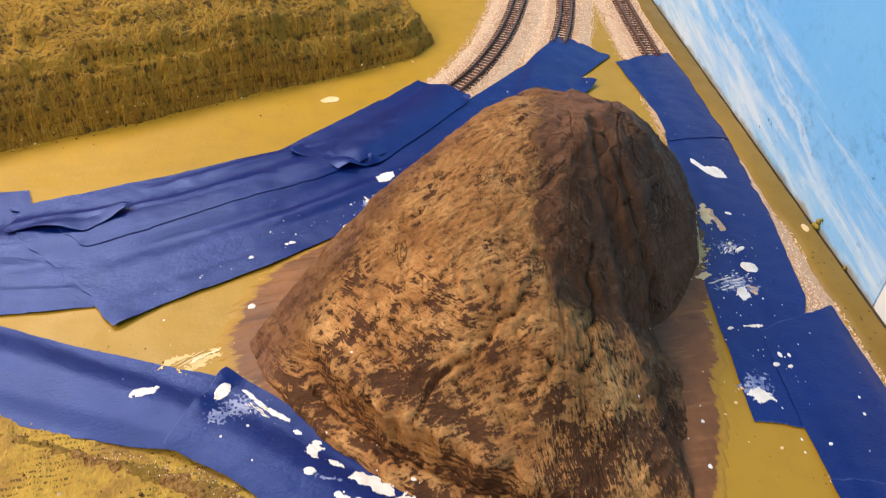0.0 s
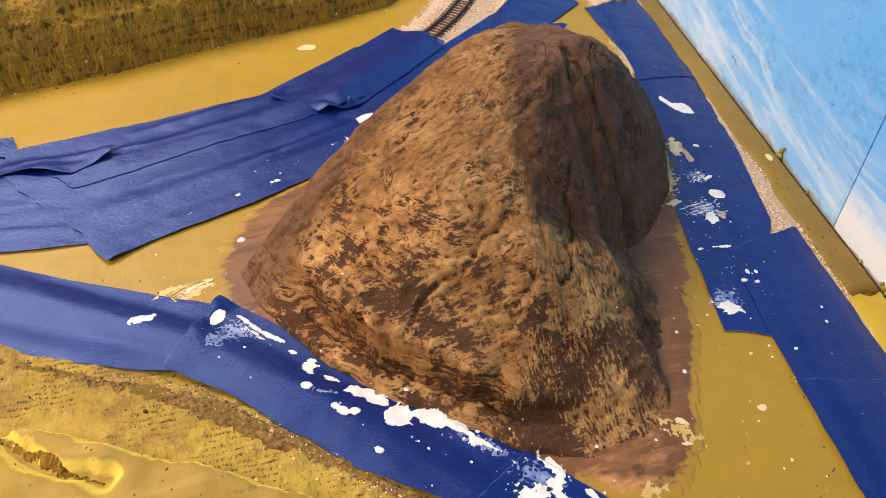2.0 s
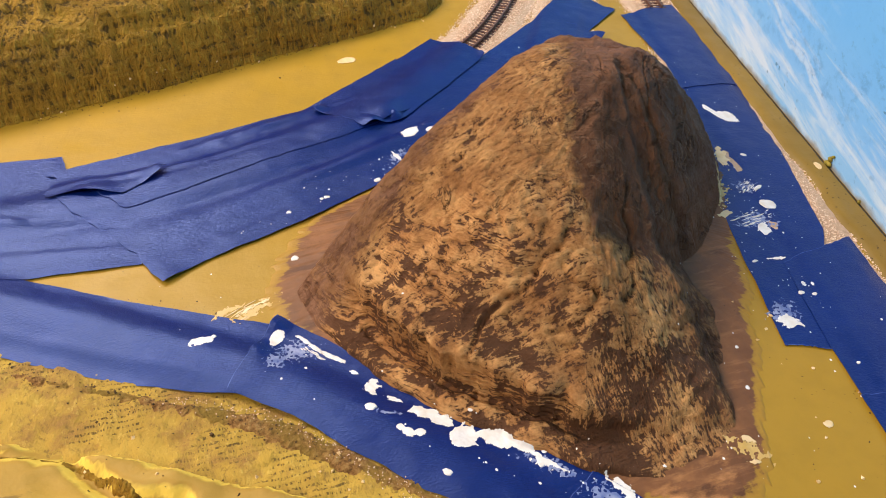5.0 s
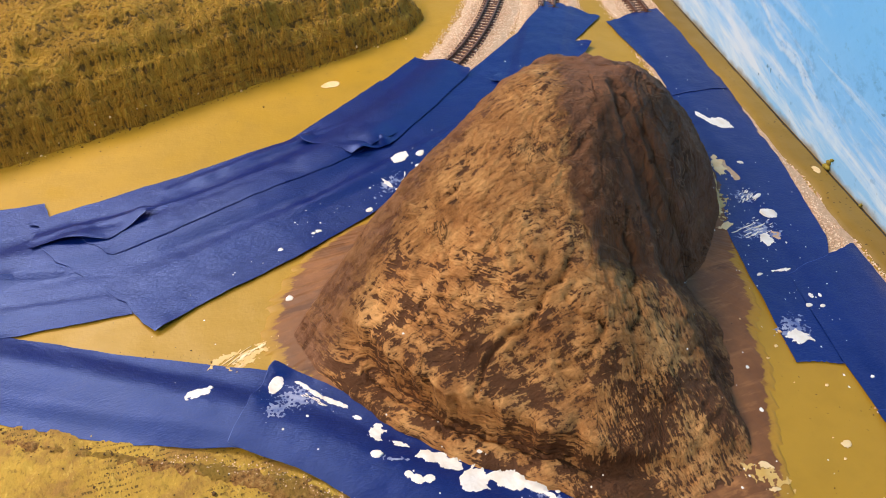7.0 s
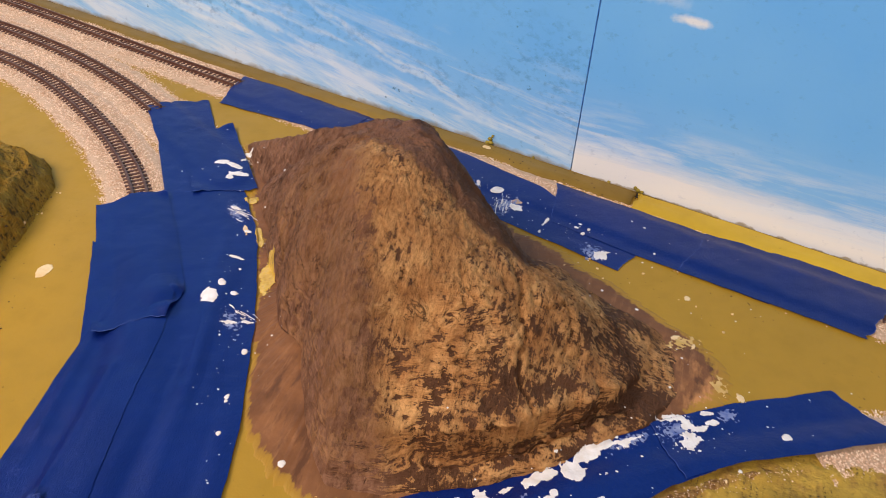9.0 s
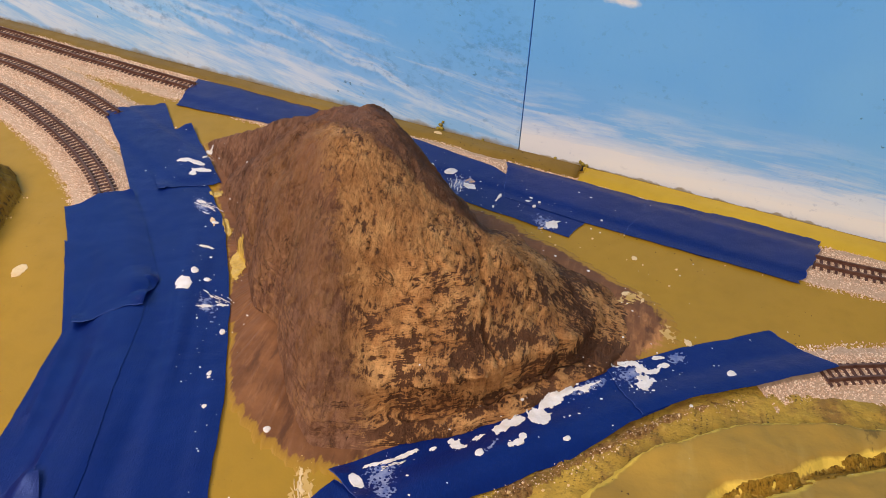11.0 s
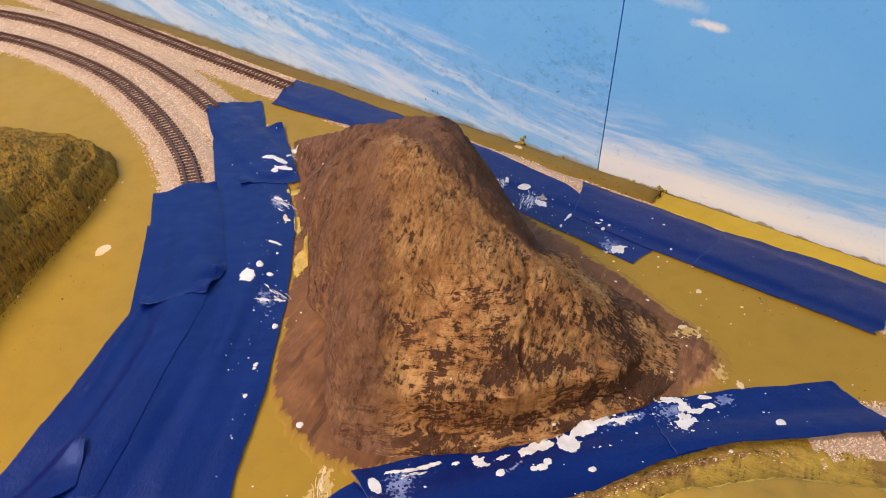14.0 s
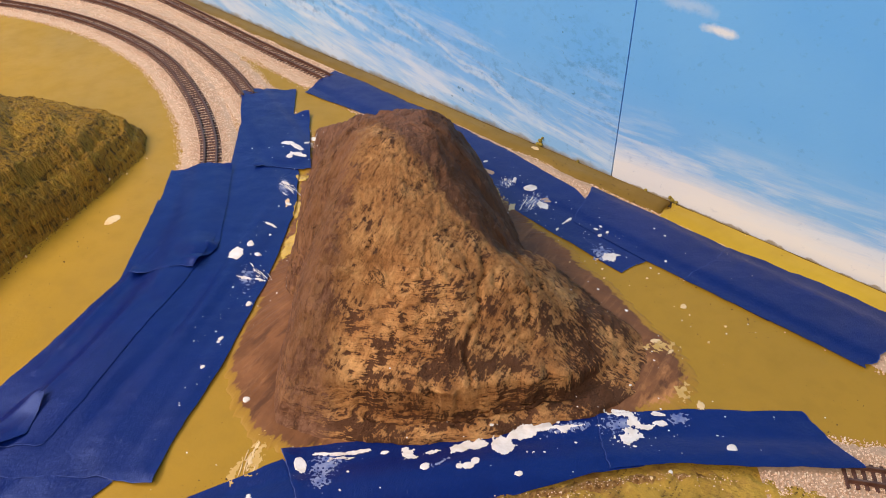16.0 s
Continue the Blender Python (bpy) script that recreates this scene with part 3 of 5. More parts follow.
# ---- blue masking tape ----
def strip(edge_a, edge_b, layer, label, lifts=(), folds=(), torn=0.002, seed=0, rise=0.0):
    """A length of masking tape between two edges in plan, draped over the ground; lifts: (x, y, radius, height); folds: (x, y, x, y, height, width)."""
    length = max(np.hypot(*np.diff(np.array(e), axis=0).T).sum() for e in (edge_a, edge_b))
    n, m = max(8, int(length / 0.0025)), 20
    a, b = along(edge_a, n), along(edge_b, n)
    run = (a[-1] - a[0]) / np.hypot(*(a[-1] - a[0]))
    bm = bmesh.new()
    rows = []
    for i in range(n):
        row = []
        for k in range(m + 1):
            q = k / m
            x, y = a[i] * (1 - q) + b[i] * q
            end = max(0.0, 1 - min(i, n - 1 - i) / 4)
            j = torn * end * (fbm(q * 9, seed, i > n / 2, 4) + 0.5 * math.sin(q * 7 + seed))
            x, y = x + run[0] * j, y + run[1] * j
            side = max(0.0, 1 - min(k, m - k) / 1.5)
            j = 0.0006 * side * fbm(i * 0.15, seed, k > 9, 3)
            x, y = x - run[1] * j, y + run[0] * j
            z = bed_height(x, y) + crown(x, y) + 0.0008 + layer * 0.0004 + rise
            z += 0.0006 * fbm(x * 28, y * 28, 4, 3) + 0.00022 * fbm(x * 140, y * 140, 9, 3)
            for lx, ly, lr, lh in lifts:
                z += lh * math.exp(-((x - lx) ** 2 + (y - ly) ** 2) / lr**2)
            for ax, ay, bx, by, fh, fw in folds:
                vx, vy = bx - ax, by - ay
                t = min(1.0, max(0.0, ((x - ax) * vx + (y - ay) * vy) / (vx * vx + vy * vy)))
                dd = math.hypot(x - ax - t * vx, y - ay - t * vy)
                z += fh * math.exp(-((dd / fw) ** 2)) * math.sin(math.pi * (0.15 + 0.7 * t))
            row.append(bm.verts.new((x, y, max(z, 0.0008))))
        rows.append(row)
    for r, s in zip(rows, rows[1:]):
        for k in range(m):
            bm.faces.new((r[k], s[k], s[k + 1], r[k + 1]))
    bmesh.ops.recalc_face_normals(bm, faces=bm.faces)
    if sum(f.normal.z for f in bm.faces) < 0:
        bmesh.ops.reverse_faces(bm, faces=bm.faces)
    mid = (a[n // 2] + b[n // 2]) / 2
    fibres = []
    for near, next_in in ((0, 1), (n - 1, n - 2)):
        fb = bmesh.new()
        line = []
        for k in range(m + 1):
            p, q = rows[near][k].co, rows[next_in][k].co
            w = 0.10 + 0.16 * abs(fbm(k * 0.7, seed, near, 3))
            line.append((fb.verts.new(p + Vector((0, 0, 0.00012))), fb.verts.new(p.lerp(q, w) + Vector((0, 0, 0.00012)))))
        for u, v in zip(line, line[1:]):
            fb.faces.new((u[0], v[0], v[1], u[1]))
        bmesh.ops.recalc_face_normals(fb, faces=fb.faces)
        fibres.append(fb)
    ob = thing("tape_strip", (mid[0], mid[1], 0), label, "masking tape", "blue masking tape strips")
    body = part("tape_body", bm, M_TAPE, ob)
    for fb in fibres:
        part("torn_edge", fb, M_TORN, ob, "pale torn paper edge")
    sol = body.modifiers.new("thickness", "SOLIDIFY")
    sol.thickness, sol.offset = 0.00016, -1
    body.modifiers.new("crisp", "EDGE_SPLIT").split_angle = radians(40)
    OUTLINES.append(np.r_[a, b[::-1]])
    return ob


OUTLINES = []
TORN = "torn length of blue crepe masking tape on the layout board"
# along the backdrop
strip([(0.236, 0.445), (0.206, 0.37), (0.176, 0.292), (0.151, 0.213)], [(0.277, 0.432), (0.252, 0.348), (0.226, 0.278), (0.173, 0.203)], 0, "blue masking tape over the backdrop track, spattered with white plaster", torn=0.001, seed=2)
strip([(0.250, 0.547), (0.243, 0.47), (0.234, 0.435)], [(0.298, 0.550), (0.290, 0.49), (0.280, 0.427)], 1, "short blue masking tape piece over the backdrop track", seed=1, torn=0.0010)
strip([(0.188, 0.262), (0.171, 0.204), (0.163, 0.165), (0.152, 0.12)], [(0.236, 0.268), (0.224, 0.21), (0.212, 0.157), (0.206, 0.105)], 1, "blue masking tape over the backdrop track beside a notch", seed=3, torn=0.0015)
strip([(0.164, 0.175), (0.150, 0.11), (0.139, 0.063)], [(0.213, 0.160), (0.205, 0.10), (0.194, 0.043)], 2, "end piece of blue masking tape over the backdrop track", seed=4, torn=0.0025)
# along the front
strip([(-0.30, 0.45), (-0.189, 0.371), (-0.141, 0.339), (-0.076, 0.301)], [(-0.30, 0.39), (-0.190, 0.315), (-0.147, 0.287), (-0.097, 0.262)], 0, "blue masking tape along the front track, with one white drip", folds=((-0.25, 0.39, -0.09, 0.285, 0.0012, 0.008), (-0.24, 0.36, -0.10, 0.272, 0.0008, 0.003)), seed=5)
strip([(-0.073, 0.306), (-0.058, 0.288), (-0.021, 0.240), (0.029, 0.181), (0.050, 0.152)], [(-0.103, 0.268), (-0.0920, 0.2560), (-0.0800, 0.2450), (-0.0710, 0.2340), (-0.0620, 0.2210), (-0.0510, 0.2090), (-0.0380, 0.1920), (-0.008, 0.165), (0.008, 0.146)], 1, "blue masking tape at the mountain's foot, smeared with white plaster", lifts=((-0.076, 0.300, 0.006, 0.003), (-0.087, 0.287, 0.006, 0.0022)), seed=6, torn=0.0005)
strip([(0.030, 0.180), (0.060, 0.137), (0.078, 0.104), (0.088, 0.088)], [(-0.003, 0.160), (0.016, 0.136), (0.032, 0.105), (0.062, 0.053)], 2, "torn end piece of blue masking tape over the front track", seed=7, torn=0.0008)
# along the curve
strip([(-0.34, 0.495), (-0.25, 0.482), (-0.188, 0.475), (-0.166, 0.472)], [(-0.34, 0.41), (-0.25, 0.405), (-0.188, 0.395), (-0.150, 0.395)], 0, TORN, seed=8, torn=0.003)
strip([(-0.34, 0.455), (-0.25, 0.44), (-0.189, 0.428), (-0.128, 0.405)], [(-0.34, 0.405), (-0.25, 0.385), (-0.189, 0.369), (-0.130, 0.363)], 1, TORN, seed=9, folds=((-0.3, 0.41, -0.13, 0.392, 0.001, 0.007), (-0.28, 0.40, -0.14, 0.378, 0.0014, 0.0025), (-0.22, 0.42, -0.135, 0.40, 0.0012, 0.002)))
strip([(-0.168, 0.430), (-0.10, 0.445), (-0.03, 0.445), (0.06, 0.478), (0.126, 0.512)], [(-0.120, 0.346), (-0.099, 0.356), (-0.045, 0.372), (0.028, 0.401), (0.100, 0.436), (0.146, 0.470)], 2, "blue masking tape beside the mountain, flecked with white paint", lifts=((-0.118, 0.349, 0.006, 0.0015), (-0.16, 0.395, 0.008, 0.002)), folds=((-0.12, 0.385, 0.07, 0.437, 0.0022, 0.006), (-0.03, 0.41, 0.10, 0.458, 0.0016, 0.004), (-0.13, 0.372, 0.02, 0.412, 0.0012, 0.0022), (-0.15, 0.40, 0.0, 0.43, 0.0012, 0.002), (-0.12, 0.358, -0.03, 0.385, 0.001, 0.003)), seed=10, torn=0.004)
strip([(-0.172, 0.455), (-0.086, 0.468), (-0.02, 0.480), (0.022, 0.505), (0.06, 0.528)], [(-0.132, 0.409), (-0.102, 0.415), (-0.057, 0.428), (0.0, 0.442), (0.036, 0.455), (0.075, 0.478)], 3, "long blue masking tape along the inner curve", lifts=((0.030, 0.458, 0.012, 0.003),), folds=((-0.07, 0.445, 0.0, 0.462, 0.001, 0.006), (-0.15, 0.43, -0.03, 0.452, 0.0012, 0.002), (-0.10, 0.455, 0.02, 0.485, 0.0014, 0.0025)), seed=11, torn=0.004)
strip([(-0.172, 0.448), (-0.145, 0.446), (-0.124, 0.445), (-0.110, 0.437)], [(-0.172, 0.428), (-0.161, 0.428), (-0.134, 0.419), (-0.112, 0.432)], 4, "small crumpled scrap of blue masking tape", lifts=((-0.112, 0.435, 0.01, 0.004), (-0.150, 0.425, 0.012, 0.003)), folds=((-0.17, 0.437, -0.115, 0.437, 0.002, 0.004),), seed=12, torn=0.003)
strip([(0.092, 0.549), (0.058, 0.525), (0.019, 0.501), (-0.014, 0.477)], [(0.120, 0.513), (0.078, 0.480), (0.036, 0.450), (0.011, 0.447)], 4, "short blue masking tape piece with a curled torn end", lifts=((0.018, 0.449, 0.006, 0.004), (-0.013, 0.476, 0.007, 0.0035), (0.034, 0.455, 0.004, 0.004), (0.121, 0.514, 0.005, 0.003)), seed=13, torn=0.002)
strip([(0.222, 0.595), (0.178, 0.557), (0.125, 0.519), (0.094, 0.495)], [(0.252, 0.558), (0.206, 0.524), (0.145, 0.475), (0.115, 0.455)], 1, "blue masking tape across the two curved tracks", seed=14, torn=0.004)
strip([(0.193, 0.549), (0.16, 0.523), (0.128, 0.499)], [(0.220, 0.518), (0.190, 0.494), (0.149, 0.461)], 3, "short blue masking tape patch with a white plaster smear", lifts=((0.131, 0.50, 0.006, 0.002), (0.218, 0.52, 0.006, 0.003)), seed=15, torn=0.002)


def covered(pts):
    """Which of the points lie under a strip of tape."""
    inside = np.zeros(len(pts), bool)
    for poly in OUTLINES:
        hit = np.zeros(len(pts), bool)
        for (ax, ay), (bx, by) in zip(poly, np.roll(poly, -1, 0)):
            if ay != by:
                hit ^= ((ay > pts[:, 1]) != (by > pts[:, 1])) & (pts[:, 0] < (bx - ax) * (pts[:, 1] - ay) / (by - ay) + ax)
        inside |= hit
    return inside


def grains(name, pts, zs, sizes, material, label, category, seed, group=""):
    """Many small rough stones in one mesh."""
    rng = np.random.default_rng(seed)
    n = len(pts)
    base = np.array([(1, 0, 0), (-1, 0, 0), (0, 1, 0), (0, -1, 0), (0, 0, 1), (0, 0, -1)], float)
    faces = np.array([(0, 2, 4), (2, 1, 4), (1, 3, 4), (3, 0, 4), (2, 0, 5), (1, 2, 5), (3, 1, 5), (0, 3, 5)])
    v = base[None] * rng.uniform(0.6, 1.25, (n, 6, 1)) * sizes[:, None, None]
    v[:, :, 2] *= 0.8
    q = rng.normal(size=(n, 4))
    q /= np.linalg.norm(q, axis=1)[:, None]
    w, x, y, z = q.T
    rot = np.stack([1 - 2 * (y * y + z * z), 2 * (x * y - z * w), 2 * (x * z + y * w), 2 * (x * y + z * w), 1 - 2 * (x * x + z * z), 2 * (y * z - x * w), 2 * (x * z - y * w), 2 * (y * z + x * w), 1 - 2 * (x * x + y * y)], 1).reshape(n, 3, 3)
    v = np.einsum("nij,nkj->nki", rot, v) + np.c_[pts, zs][:, None]
    f = faces[None] + 6 * np.arange(n)[:, None, None]
    me = bpy.data.meshes.new(name)
    me.from_pydata(v.reshape(-1, 3), [], f.reshape(-1, 3).tolist())
    me.materials.append(material)
    return tagged(new(name, me), label, category, group, "stuff")


def scatter_ballast():
    rng = np.random.default_rng(5)
    pts = []
    for key, line in LINES.items():
        p = line[(line[:, 1] < (0.10 if key == "front" else 1.02)) & (line[:, 1] > -0.08)]
        d = np.gradient(p, axis=0)
        nrm = np.stack([-d[:, 1], d[:, 0]], 1) / np.hypot(*d.T)[:, None]
        length = np.hypot(*np.diff(p, axis=0).T).sum()
        n = int(length * 0.051 / 0.00105**2)
        i = rng.uniform(0, len(p) - 1.001, n)
        k = i.astype(int)
        c = p[k] + (p[k + 1] - p[k]) * (i - k)[:, None]
        off = rng.uniform(-1, 1, n)
        off = np.sign(off) * np.abs(off) ** 1.0 * (0.0255 + rng.normal(0, 0.0014, n))
        pts.append(c + nrm[k] * off[:, None])
    pts = np.concatenate(pts)
    pts = pts[~covered(pts)]
    dist = np.concatenate([np.sqrt(((ch[:, None] - ALL_LINES[None]) ** 2).sum(2).min(1)) for ch in np.array_split(pts, 60)])
    t = np.clip((dist - 0.0125) / 0.009, 0, 1)
    z = 0.0015 * (1 - t * t * (3 - 2 * t)) + 0.0002
    grains("ballast", pts, z, rng.uniform(0.0004, 0.0008, len(pts)), M_BALLAST, "loose beige ballast grains on the track beds", "ballast", 6)


scatter_ballast()


# ---- tracks ----
def ribbon(bm, line, offset, half, z0, z1):
    d = np.gradient(line, axis=0)
    nrm = np.stack([-d[:, 1], d[:, 0]], 1) / np.hypot(*d.T)[:, None]
    rows = []
    for (x, y), (nx, ny) in zip(line, nrm):
        rows.append([bm.verts.new((x + nx * (offset + s), y + ny * (offset + s), z)) for s, z in ((-half, z0), (-half, z1), (half, z1), (half, z0))])
    for a, b in zip(rows, rows[1:]):
        for k in range(3):
            bm.faces.new((a[k], b[k], b[k + 1], a[k + 1]))
    for r in (rows[0], rows[-1]):
        bm.faces.new(r)
    bmesh.ops.recalc_face_normals(bm, faces=bm.faces)


def track(line, label):
    p = along(line, max(20, int(np.hypot(*np.diff(line, axis=0).T).sum() / 0.006)))
    ob = thing("model_track", (p[0][0], p[0][1], 0.0014), label, "railway track", "model railway tracks")
    for side in (-0.0046, 0.0046):
        bm = bmesh.new()
        ribbon(bm, p, side, 0.0011, 0.0024, 0.0028)
        ribbon(bm, p, side, 0.00055, 0.0027, 0.0045)
        part("rail", bm, M_RAIL, ob, "thin rust-brown rail", smooth=False)
    n = int(np.hypot(*np.diff(line, axis=0).T).sum() / 0.0044)
    s = along(line, n)
    d = np.gradient(s, axis=0)
    bm = bmesh.new()
    add_box(bm, (0, 0, 0), (0.0018, 0.0165, 0.0014))
    bmesh.ops.bevel(bm, geom=bm.edges[:], offset=0.0002, segments=1, affect="EDGES")
    me = mesh_of("sleeper", bm, M_TIE, False)
    for (x, y), (dx, dy) in zip(s, d):
        t = new("sleeper", me)
        t.parent = ob
        t.location = (x - p[0][0], y - p[0][1], 0.0004)
        t.rotation_euler = (0, 0, math.atan2(dy, dx))
    return ob


def cut(line, lo, hi):
    return line[(line[:, 1] > lo) & (line[:, 1] < hi)]


track(cut(LINES["inner"], 0.526, 1.03), "curved model railway track on beige ballast, inner line")
track(cut(LINES["outer"], 0.583, 1.03), "curved model railway track on beige ballast, outer line")
track(cut(LINES["wall"], 0.546, 1.03), "model railway track on ballast along the backdrop")
track(cut(LINES["wall"], -0.12, 0.053), "model railway track leaving from under the tape by the backdrop")
track(cut(LINES["front"], -0.12, 0.062), "model railway track leaving from under the front tape")

# ---- mountain ----
PEAK = Vector((0.1041, 0.3506))
PEAK_HEIGHT = 0.097
FOOT = [(-0.062, 0.320), (-0.056, 0.290), (-0.034, 0.250), (-0.002, 0.211), (0.033, 0.177), (0.064, 0.160), (0.1, 0.174), (0.114, 0.205), (0.137, 0.275), (0.172, 0.305),
        (0.200, 0.345), (0.214, 0.395), (0.214, 0.45), (0.202, 0.497), (0.157, 0.460), (0.107, 0.431), (0.061, 0.402), (0.012, 0.366), (-0.027, 0.346)]


def polar(outline, centre):
    d = np.array(outline) - np.array(centre)
    a, r = np.arctan2(d[:, 1], d[:, 0]), np.hypot(d[:, 0], d[:, 1])
    o = np.argsort(a)
    return a[o], r[o]


FOOT_A, FOOT_R = polar(FOOT, PEAK)
# how full the slope is in each direction: degrees, fullness of the brow, fullness of the foot
SLOPES = [(0, 1.16, 0.64), (25, 1.10, 0.69), (50, 0.98, 1.01), (75, 1.39, 0.95), (100, 2.18, 0.82), (130, 1.60, 0.62), (160, 2.14, 0.78), (185, 2.72, 1.20),
          (205, 2.23, 1.08), (225, 2.04, 1.01), (245, 1.61, 1.00), (262, 1.22, 1.64), (276, 1.16, 1.46), (295, 1.60, 1.26), (320, 1.52, 1.02), (340, 1.66, 0.86)]
SLOPE_A, SLOPE_F, SLOPE_G = (np.array(c, float) for c in zip(*SLOPES))


def smooth_round(values):
    """The values at every degree, with the corners between them rounded off."""
    v = np.interp(np.arange(360), SLOPE_A, values, period=360)
    w = np.exp(-(np.arange(-24, 25) / 9.0) ** 2)
    return np.convolve(np.r_[v[-24:], v, v[:24]], w / w.sum(), "valid")


SMOOTH_F, SMOOTH_G = smooth_round(SLOPE_F), smooth_round(SLOPE_G)


def bump(x, y, cx, cy, r, h):
    return h * math.exp(-((x - cx) ** 2 + (y - cy) ** 2) / r**2)


def ridge(x, y, ax, ay, bx, by, r, h):
    vx, vy = bx - ax, by - ay
    t = min(1.0, max(0.0, ((x - ax) * vx + (y - ay) * vy) / (vx * vx + vy * vy)))
    return h * math.exp(-((x - ax - t * vx) ** 2 + (y - ay - t * vy) ** 2) / r**2)


def front_foot(degrees):
    """Where the rock overhangs a low lip along its front."""
    return smoothstep(196, 212, degrees) * (1 - smoothstep(240, 262, degrees))


def rock_height(theta, s, x, y):
    k = int(round(math.degrees(theta))) % 360
    f, g = SMOOTH_F[k], SMOOTH_G[k]
    near = smoothstep(0.0, 0.2, s)
    f, g = 1.8 + (f - 1.8) * near, 0.95 + (g - 0.95) * near
    h = PEAK_HEIGHT * max(0.0, 1 - min(s, 1.0) ** f) ** g
    h = -math.log(math.exp(-420 * h) + math.exp(-420 * 0.0907)) / 420
    h += ridge(x, y, 0.055, 0.236, 0.092, 0.194, 0.020, 0.0045) * smoothstep(1.0, 0.85, s)
    h -= ridge(x, y, 0.138, 0.268, 0.082, 0.262, 0.012, 0.008) * smoothstep(1.0, 0.9, s)
    h += bump(x, y, 0.078, 0.339, 0.026, 0.0086) + bump(x, y, 0.117, 0.319, 0.021, 0.0055) + bump(x, y, 0.130, 0.299, 0.014, 0.0065)
    h += ridge(x, y, 0.150, 0.340, 0.158, 0.395, 0.022, 0.005) * smoothstep(1.0, 0.85, s)
    h += bump(x, y, 0.132, 0.322, 0.026, 0.0060) * smoothstep(1.0, 0.8, s)
    h = max(h, 0.0)
    a = math.degrees(theta) % 360
    foot = front_foot(a)
    lip = 0.0012 + 0.0036 * smoothstep(0.915, 0.945, s) * smoothstep(1.0, 0.985, s) * (1 + 0.5 * fbm(x * 40, y * 40, 6, 3))
    return h + (lip - h) * foot * smoothstep(0.872, 0.892, s)


# the clefts that stand out: lines in plan, and depth
CRACKS = [([(0.052, 0.262), (0.042, 0.254), (0.030, 0.252), (0.018, 0.248), (0.006, 0.243), (-0.005, 0.236)], 0.0035),
          ([(0.094, 0.280), (0.084, 0.264), (0.080, 0.248), (0.066, 0.231)], 0.004),
          ([(0.042, 0.248), (0.051, 0.236), (0.043, 0.229), (0.030, 0.228)], 0.003),
          ([(0.020, 0.314), (0.010, 0.310)], 0.0025), ([(0.034, 0.290), (0.024, 0.280), (0.022, 0.268)], 0.0016), ([(0.005, 0.285), (-0.006, 0.270), (-0.002, 0.258)], 0.0016)]


